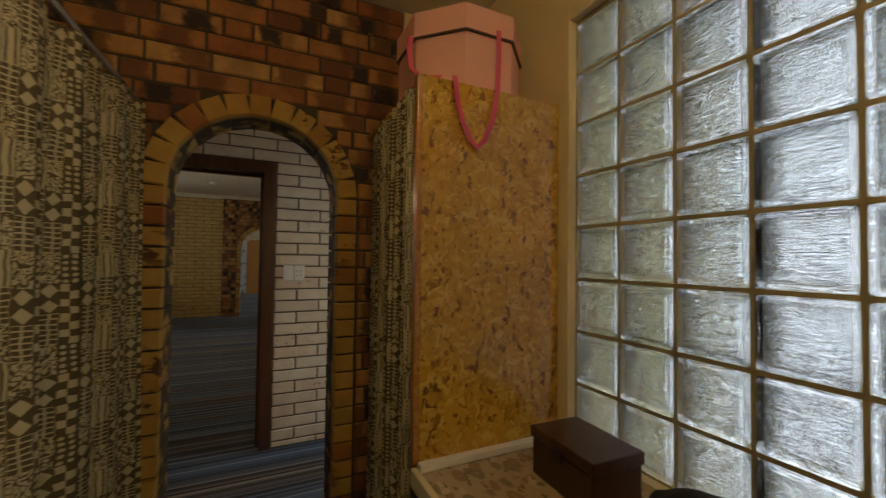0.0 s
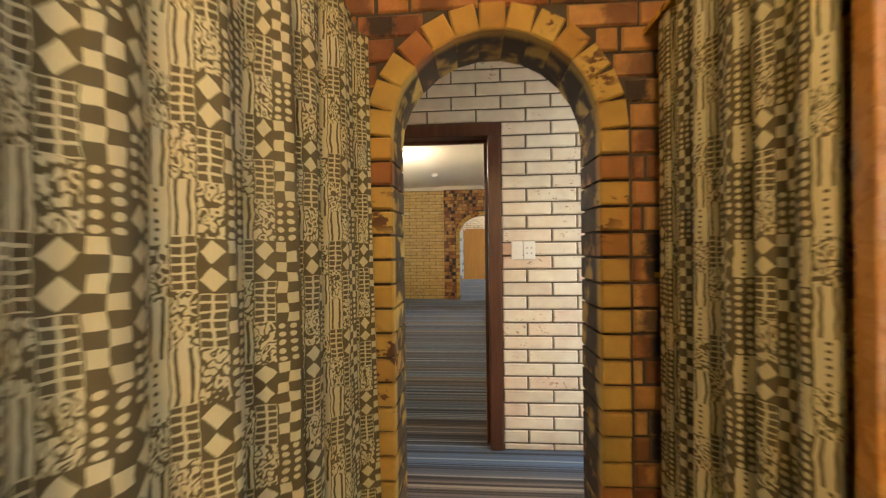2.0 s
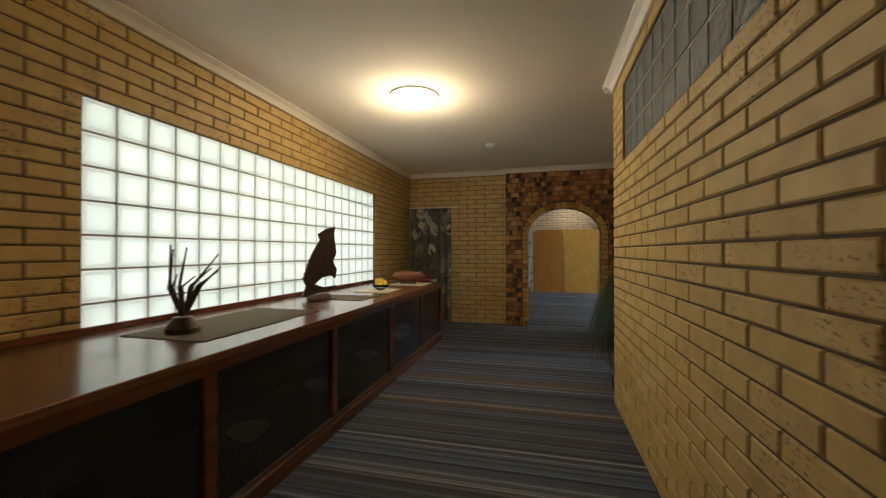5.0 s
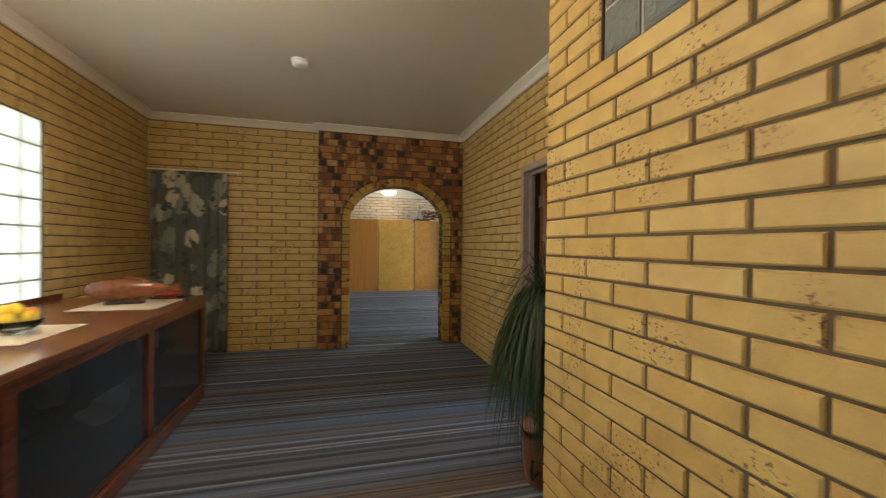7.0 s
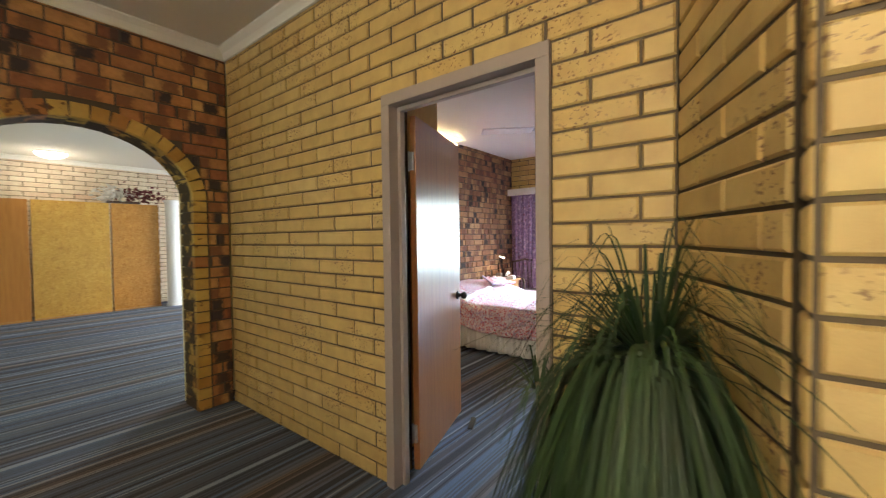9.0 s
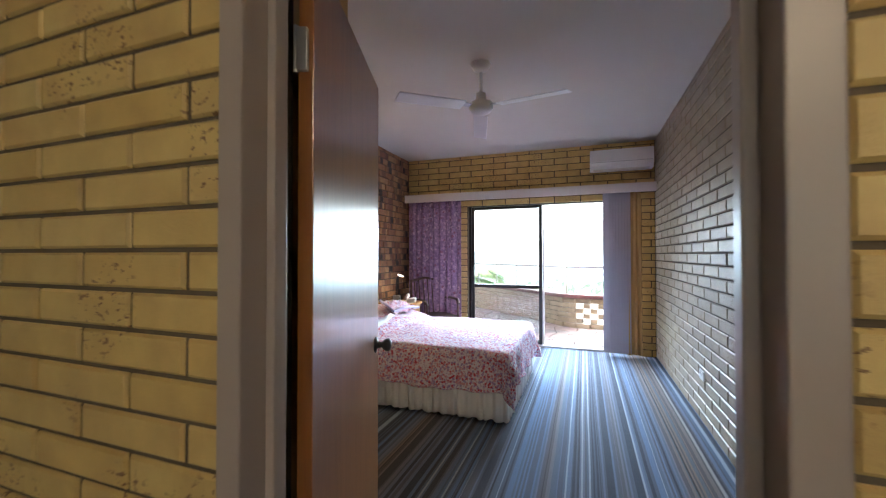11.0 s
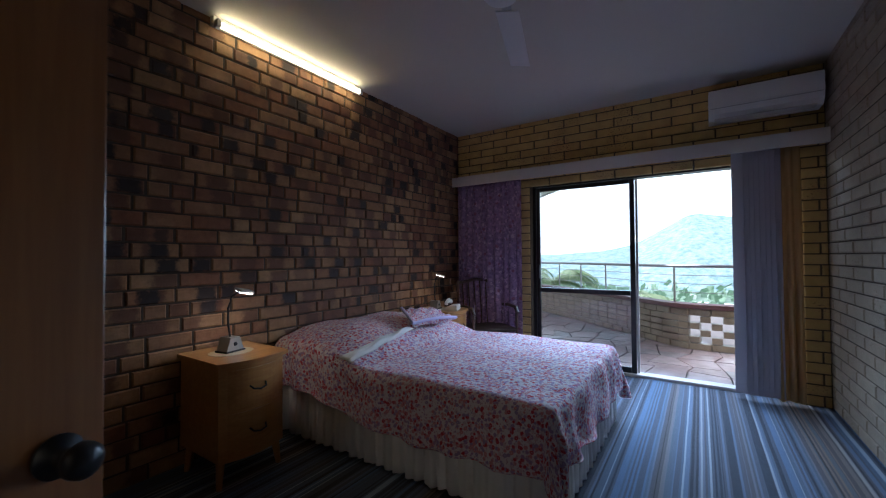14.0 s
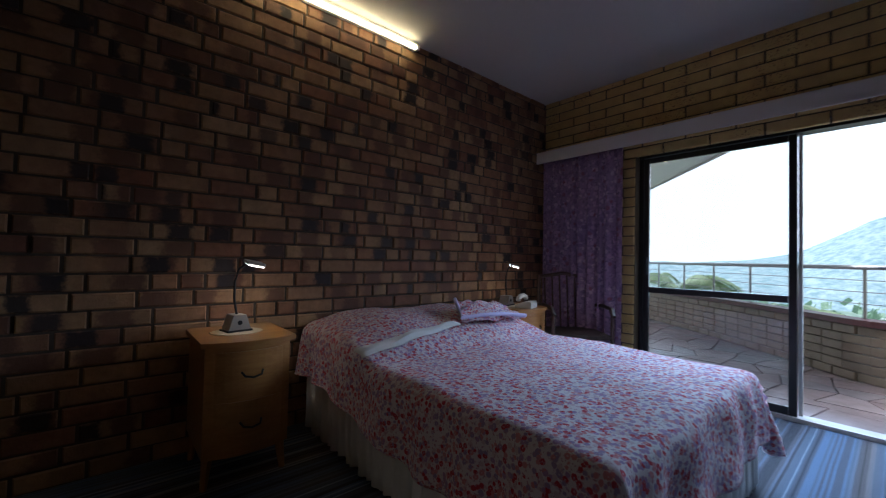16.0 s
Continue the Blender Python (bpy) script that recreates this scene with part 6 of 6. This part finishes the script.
for row in range(6):
    s = 0.0
    z = 0.043 + row * 0.086
    k = 0
    while s < total - 0.25:
        openwork = at(s)[0].y < 7.95 and 1 <= row <= 4
        l = 0.12 if openwork else 0.24
        p, d = at(s + l / 2)
        s += l
        k += 1
        if openwork and k % 5 != 0 and (k + row) % 2 == 0:
            continue
        # Bluish outdoor light on the parapet is painted into this greyed buff.
        ob = new("brick", brick_mesh(l - 0.01, 0.11, 0.076, SKYLIT_BUFF))
        n = Vector((-d.y, d.x, 0))
        ob.matrix_basis = Matrix(((d.x, -n.x, 0, p.x), (d.y, -n.y, 0, p.y), (0, 0, 1, z), (0, 0, 0, 1)))
        ob.parent = parapet
bm = bmesh.new()
n = 60
rows = []
for i in range(n + 1):
    p, d = at(min(total - 1e-4, total * i / n))
    q = Vector((d.y, -d.x, 0))
    rows.append([bm.verts.new(p + q * a + Vector((0, 0, h))) for a, h in ((-0.035, 0.520), (0.145, 0.520), (0.145, 0.575), (0.055, 0.590), (-0.035, 0.575))])
for a, c in zip(rows, rows[1:]):
    for i in range(5):
        bm.faces.new((a[i], c[i], c[(i + 1) % 5], a[(i + 1) % 5]))
bmesh.ops.recalc_face_normals(bm, faces=bm.faces)
part("coping", bm, COPING, parapet, "maroon tiled coping")
bm = bmesh.new()
for i in range(int(total / 0.25)):
    p, d = at(min(total - 0.26, i * 0.25))
    if p.y > 8.02:
        q = Vector((d.y, -d.x, 0))
        m = Matrix(((d.x, q.x, 0, p.x), (d.y, q.y, 0, p.y), (0, 0, 1, 0), (0, 0, 0, 1)))
        add_box(bm, (0, 0.02, 0.0), (0.25, 0.09, 0.51), 0, m)
part("core", bm, MORTAR, parapet)
rail = thing("balcony_railing", (0, 0, 0), "thin grey steel handrail with posts and wires on the parapet", "railing")
mids = [at(min(total - 1e-3, total * i / 80))[0] + Vector((0.055, 0, 0)) for i in range(81)]
part("handrail", tube([(p.x, p.y, 1.06) for p in mids], 0.022), STEEL, rail)
for z in (0.72, 0.83, 0.94):
    part("wire", tube([(p.x, p.y, z) for p in mids], 0.004, 5), STEEL, rail)
for i in range(2, 80, 7):
    p = mids[i]
    part("post", tube([(p.x, p.y, 0.58), (p.x, p.y, 1.05)], 0.014), STEEL, rail)
ev = structure(mesh_ob("eave", prism([(6.47, 10.0), (8.35, 9.02), (11.4, 11.6), (11.4, 13.0), (6.47, 13.0)], 0.10, Matrix(((1, 0, 0, 0), (0, 0, 1, 0), (0, 1, 0, 2.54), (0, 0, 0, 1)))), WHITE), "white soffit of the balcony roof corner", "roof")
part("fascia", boxed((0, -0.012, 2.46), (1.0, 0.012, 2.64), 0), PELMET, ev)
ev.children[0].matrix_basis = Matrix.Translation((8.345, 9.005, 0)) @ pose(0, 0, 0, 0, 0, math.degrees(math.atan2(2.58, 3.05))) @ Matrix.Diagonal((3.99, 1, 1, 1))
slab("roof_deck", (-3.8, -2.4, 2.99), (6.6, 17.8, 3.1), RENDERED, "flat roof deck over the house", "roof")

# ---- outside: ground, valley, hills, palms, town ----
bm = bmesh.new()
rings, secs = [0.5, 6, 12, 20, 32, 50, 80, 130, 220, 400, 700, 1200, 2200, 4000], 72
prev = None
for r in rings:
    ring = []
    for k in range(secs):
        a = 2 * math.pi * k / secs
        x, y = 3 + r * math.cos(a), 7 + r * math.sin(a)
        away = max(0.0, r - 10)
        east = max(0.0, math.cos(a - 0.3)) ** 0.5
        z = -0.45 - east * min(70.0, away * 0.42) + (2.0 * noise.noise(Vector((x * 0.01, y * 0.01, 0))) if r > 40 else 0)
        ring.append(bm.verts.new((x, y, z)))
    if prev:
        for k in range(secs):
            bm.faces.new((prev[k], prev[(k + 1) % secs], ring[(k + 1) % secs], ring[k]))
    else:
        bm.faces.new(ring)
    prev = ring
bmesh.ops.recalc_face_normals(bm, faces=bm.faces)
structure(mesh_ob("ground", bm, LAND, smooth=True), "green hillside ground falling away to a valley with painted, glowing haze", "ground")
bm = bmesh.new()
prev = None
for k in range(121):
    az = radians(60 + 75 * k / 120)
    deg = 60 + 75 * k / 120
    h = 4.7 * math.exp(-((deg - 89.8) / (5.2 if deg < 89.8 else 11.0)) ** 2) + 0.6 * math.exp(-((deg - 82) / 6) ** 2) + 0.25
    h += 0.22 * noise.noise(Vector((deg * 0.35, 0, 0))) + 0.10 * noise.noise(Vector((deg * 1.6, 1, 0)))
    col = []
    for j in range(9):
        t = j / 8
        r = 900 + 500 * t
        z = -70 + (70 + r * math.tan(radians(h))) * t ** 0.8 + 5 * noise.noise(Vector((deg * 0.8, t * 5, 3))) * (1 - t)
        col.append(bm.verts.new((3 + r * math.sin(az), 7.7 + r * math.cos(az), z)))
    if prev:
        for j in range(8):
            bm.faces.new((prev[j], prev[j + 1], col[j + 1], col[j]))
    prev = col
structure(mesh_ob("hill", bm, HILL, smooth=True), "blue green wooded hill across the valley with painted, glowing haze", "backdrop")
rnd = random.Random(23)


def ground_z(x, y):
    r = math.hypot(x - 3, y - 7)
    a = math.atan2(y - 7, x - 3)
    return -0.45 - max(0.0, math.cos(a - 0.3)) ** 0.5 * min(70.0, max(0, r - 10) * 0.42)


bm = bmesh.new()
for k in range(9000):
    r = 30 * (28 ** rnd.random())
    a = radians(rnd.uniform(-35, 62))
    x, y = 3 + r * math.cos(a), 7 + r * math.sin(a)
    s = rnd.uniform(0.5, 1.0) * (0.9 + r * 0.012)
    c0 = Vector((x, y, ground_z(x, y) + s * rnd.uniform(0.3, 2.2)))
    d = Vector((rnd.uniform(-1, 1), rnd.uniform(-1, 1), rnd.uniform(-0.3, 1))).normalized() * s
    e = d.cross(Vector((0.4, 0.7, 0.5))).normalized() * s * 0.9
    bm.faces.new([bm.verts.new(v) for v in (c0 - d, c0 + e, c0 + d, c0 - e)])
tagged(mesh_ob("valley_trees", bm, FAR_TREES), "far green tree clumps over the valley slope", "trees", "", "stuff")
bm = bmesh.new()
for k in range(170):
    r = rnd.uniform(240, 800)
    a = radians(rnd.uniform(-12, 40))
    x, y = 3 + r * math.cos(a), 7 + r * math.sin(a)
    z = ground_z(x, y)
    w, l, h = rnd.uniform(4, 9), rnd.uniform(4, 9), rnd.uniform(3, 6)
    add_box(bm, (x - w, y - l, z), (x + w, y + l, z + h + 2))
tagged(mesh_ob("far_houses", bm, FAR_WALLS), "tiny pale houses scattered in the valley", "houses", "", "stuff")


def palm(at, height, seed, fronds=16, size=2.0):
    rnd = random.Random(seed)
    pt = thing("palm_tree", at, "green palm with feathery arching fronds beyond the balcony", "tree", "palms")
    part("trunk", tube([(0, 0, 0), (0.1, 0.05, height * 0.5), (0.05, 0.1, height)], 0.14, 10, 0.7), BARK, pt)
    bm = bmesh.new()
    for k in range(fronds):
        a = 2 * math.pi * k / fronds + rnd.uniform(-0.2, 0.2)
        up = rnd.uniform(0.15, 0.95)
        for i in range(26):
            t = (i + 1) / 26
            r = size * t * (0.75 + 0.25 * (1 - up))
            z = height + size * (up * t - 0.95 * t * t)
            c0 = Vector((0.05 + r * math.cos(a), 0.1 + r * math.sin(a), z))
            for s in (-1, 1):
                side = Vector((-math.sin(a), math.cos(a), 0)) * s
                l = size * 0.30 * math.sin(math.pi * min(0.97, 0.12 + 0.85 * t))
                tip = c0 + side * l * 0.8 + Vector((math.cos(a) * l * 0.5, math.sin(a) * l * 0.5, -l * 0.45))
                w = Vector((math.cos(a), math.sin(a), 0)) * 0.022 * size
                bm.faces.new([bm.verts.new(v) for v in (c0 - w, c0 + w, tip)])
    part("crown", bm, FROND, pt)
    return pt


for k, (x, y, hz) in enumerate(((14.5, 11.6, 0.35), (13.2, 9.3, -0.1), (17.5, 10.0, -0.6), (16.0, 15.2, -0.2), (12.0, 6.8, -0.7), (20.0, 14.0, -0.9))):
    g = ground_z(x, y) - 0.3
    palm((x, y, g), hz - g, 50 + k)
bm = bmesh.new()
for k in range(900):
    x, y = rnd.uniform(2.0, 3.4), rnd.uniform(-2.5, 1.2)
    c0 = Vector((x, y, -0.45 + abs(rnd.gauss(0.3, 0.55)) * (0.6 + 0.4 * math.sin(x * 3 + y * 2))))
    s = rnd.uniform(0.04, 0.10)
    d = Vector((rnd.uniform(-1, 1), rnd.uniform(-1, 1), rnd.uniform(-1, 1))).normalized() * s
    e = d.cross(Vector((0.4, 0.7, 0.5))).normalized() * s * 0.7
    bm.faces.new([bm.verts.new(v) for v in (c0 - d, c0 + e, c0 + d, c0 - e)])
tagged(mesh_ob("garden_bushes", bm, BUSH), "low garden bushes behind the glass blocks", "bushes", "", "stuff")
# Added sheet whose mottled glow stands for daylight behind the glass blocks.
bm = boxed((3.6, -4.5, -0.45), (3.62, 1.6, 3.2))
structure(mesh_ob("garden_backdrop", bm, GARDEN_GLOW), "glowing sheet added as the daylit garden behind the glass blocks", "backdrop")
bm = bmesh.new()
prev = None
for k in range(41):
    az = radians(20 + 150 * k / 40)
    col = [bm.verts.new((3 + 3000 * math.sin(az), 7 + 3000 * math.cos(az), z)) for z in (-120, 0, 400, 1200, 2600)]
    if prev:
        for j in range(4):
            bm.faces.new((prev[j], prev[j + 1], col[j + 1], col[j]))
    prev = col
structure(mesh_ob("sky_backdrop", bm, SKY_HAZE, smooth=True), "bright white hazy sky over the valley", "backdrop")

# ---- bricks of every wall ----
random.seed(3)


def free_spans(z, length, holes, arch, header):
    cuts = [(s0, s1) for s0, s1, h0, h1 in holes if h0 < z < h1]
    if arch:
        sc, hw, spring, rise = arch
        g = header or 0.0
        if z < spring:
            cuts.append((sc - hw - g, sc + hw + g))
        elif z < spring + rise + g:
            w = (hw + g) * math.sqrt(max(0.0, 1 - ((z - spring) / (rise + g)) ** 2))
            cuts.append((sc - w, sc + w))
    spans, s = [], 0.0
    for a, c in sorted(cuts):
        if a > s:
            spans.append((s, min(a, length)))
        s = max(s, c)
    if s < length:
        spans.append((s, length))
    return spans


for ob, m, length, z0, z1, thick, mat, holes, arch, (bl, bh), bond, joint, shift, header, lift in WALLS:
    ob_mid = length / 2
    laid = []
    rows = int((z1 - z0 - lift) / bh)
    irregular = mat in (KLINKER, ROOM_BRICK)
    for r in range(rows + 1):
        zb, zt = max(z0, z0 + lift + r * bh), min(z0 + lift + (r + 1) * bh, z1)
        if zt - zb < 0.022:
            continue
        zc = (zb + zt) / 2
        h = zt - zb - joint
        for a, c in free_spans(zc, length, holes, arch, header):
            first = math.floor((a - shift) / bl) * bl + shift + (bl * bond if r % 2 else 0) + (0.16 * bl * math.sin(r * 2.3) if irregular else 0) - bl
            s = first
            while s < c:
                e = s + bl
                if irregular and (r * 7 + round(s / bl) * 3) % 8 == 0:
                    e = s + bl / 2
                if c - e < 0.032:
                    e = max(e, c)
                p, q = max(s, a) + joint / 2, min(e, c) - joint / 2
                s = e
                if q - p > 0.022:
                    laid.append((p, q, zc, h))
    parts = set()
    if len(laid) > 300:
        order = sorted(range(len(laid)), key=lambda i: abs(laid[i][2] - 1.35) * 1.4 + abs((laid[i][0] + laid[i][1]) / 2 - ob_mid))
        parts = set(order[:300])
    verts, faces, face_uv = [], [], []
    rnd = random.Random(len(laid))
    for i, (p, q, zc, h) in enumerate(laid):
        jut = rnd.uniform(-0.007, 0.005) if irregular else rnd.uniform(-0.0015, 0.0015)
        w = round(q - p, 2) - (0.003 if round(q - p, 2) > q - p else 0)
        me = brick_mesh(w, 0.03, round(h, 3), mat)
        mm = m @ Matrix.Translation(((p + q) / 2, jut, zc)) @ (pose(0, 0, 0, 0, rnd.uniform(-0.35, 0.35), 0) if irregular else Matrix())
        if not parts or i in parts:
            bk = new("brick", me)
            bk.matrix_basis = mm
            bk.parent = ob
        else:
            k = len(verts)
            verts += [tuple(mm @ v.co) for v in me.vertices]
            faces += [tuple(k + j for j in f.vertices) for f in me.polygons]
            face_uv += [c for d in me.uv_layers[0].data for c in d.uv]
    if verts:
        me = bpy.data.meshes.new("bricks")
        me.from_pydata(verts, [], faces)
        me.update()
        me.uv_layers.new(name="UVMap").data.foreach_set("uv", face_uv)
        me.materials.append(mat)
        rest = new("bricks", me)
        rest.parent = ob
        rest["kind"] = "stuff"
    if arch and header:
        sc, hw, spring, rise = arch
        course = 0
        while (course + 1) * bh + lift <= spring + 0.01:
            zc = max(0.04, (course + 0.5) * bh + lift)
            for sgn in (-1, 1):
                bk = new("header_brick", brick_mesh(header - joint, thick + 0.014, bh - joint, HEADER))
                bk.matrix_basis = m @ Matrix.Translation((sc + sgn * (hw + header / 2 - 0.004), -0.012 + rnd.uniform(-0.003, 0.003), zc))
                bk.parent = ob
            course += 1
        base = course * bh + lift
        up = spring + rise - base
        n = max(9, int(math.pi * (hw + up) / 2 / 0.080))
        for i in range(n):
            t = math.pi * (i + 0.5) / n
            px, pz = math.cos(t) * (hw + header / 2 - 0.004), math.sin(t) * (up + header / 2 - 0.004)
            nx, nz = math.cos(t) / hw, math.sin(t) / up
            ang = math.atan2(nz, nx)
            w = math.hypot(math.sin(t) * (hw + 0.04), math.cos(t) * (up + 0.04)) * math.pi / n - joint * 0.6
            bk = new("arch_brick", brick_mesh(round(w, 2), thick + 0.014, header - joint, HEADER))
            bk.matrix_basis = m @ Matrix.Translation((sc + px, -0.012, base + pz)) @ pose(0, 0, 0, 0, 90 - math.degrees(ang), 0)
            bk.parent = ob
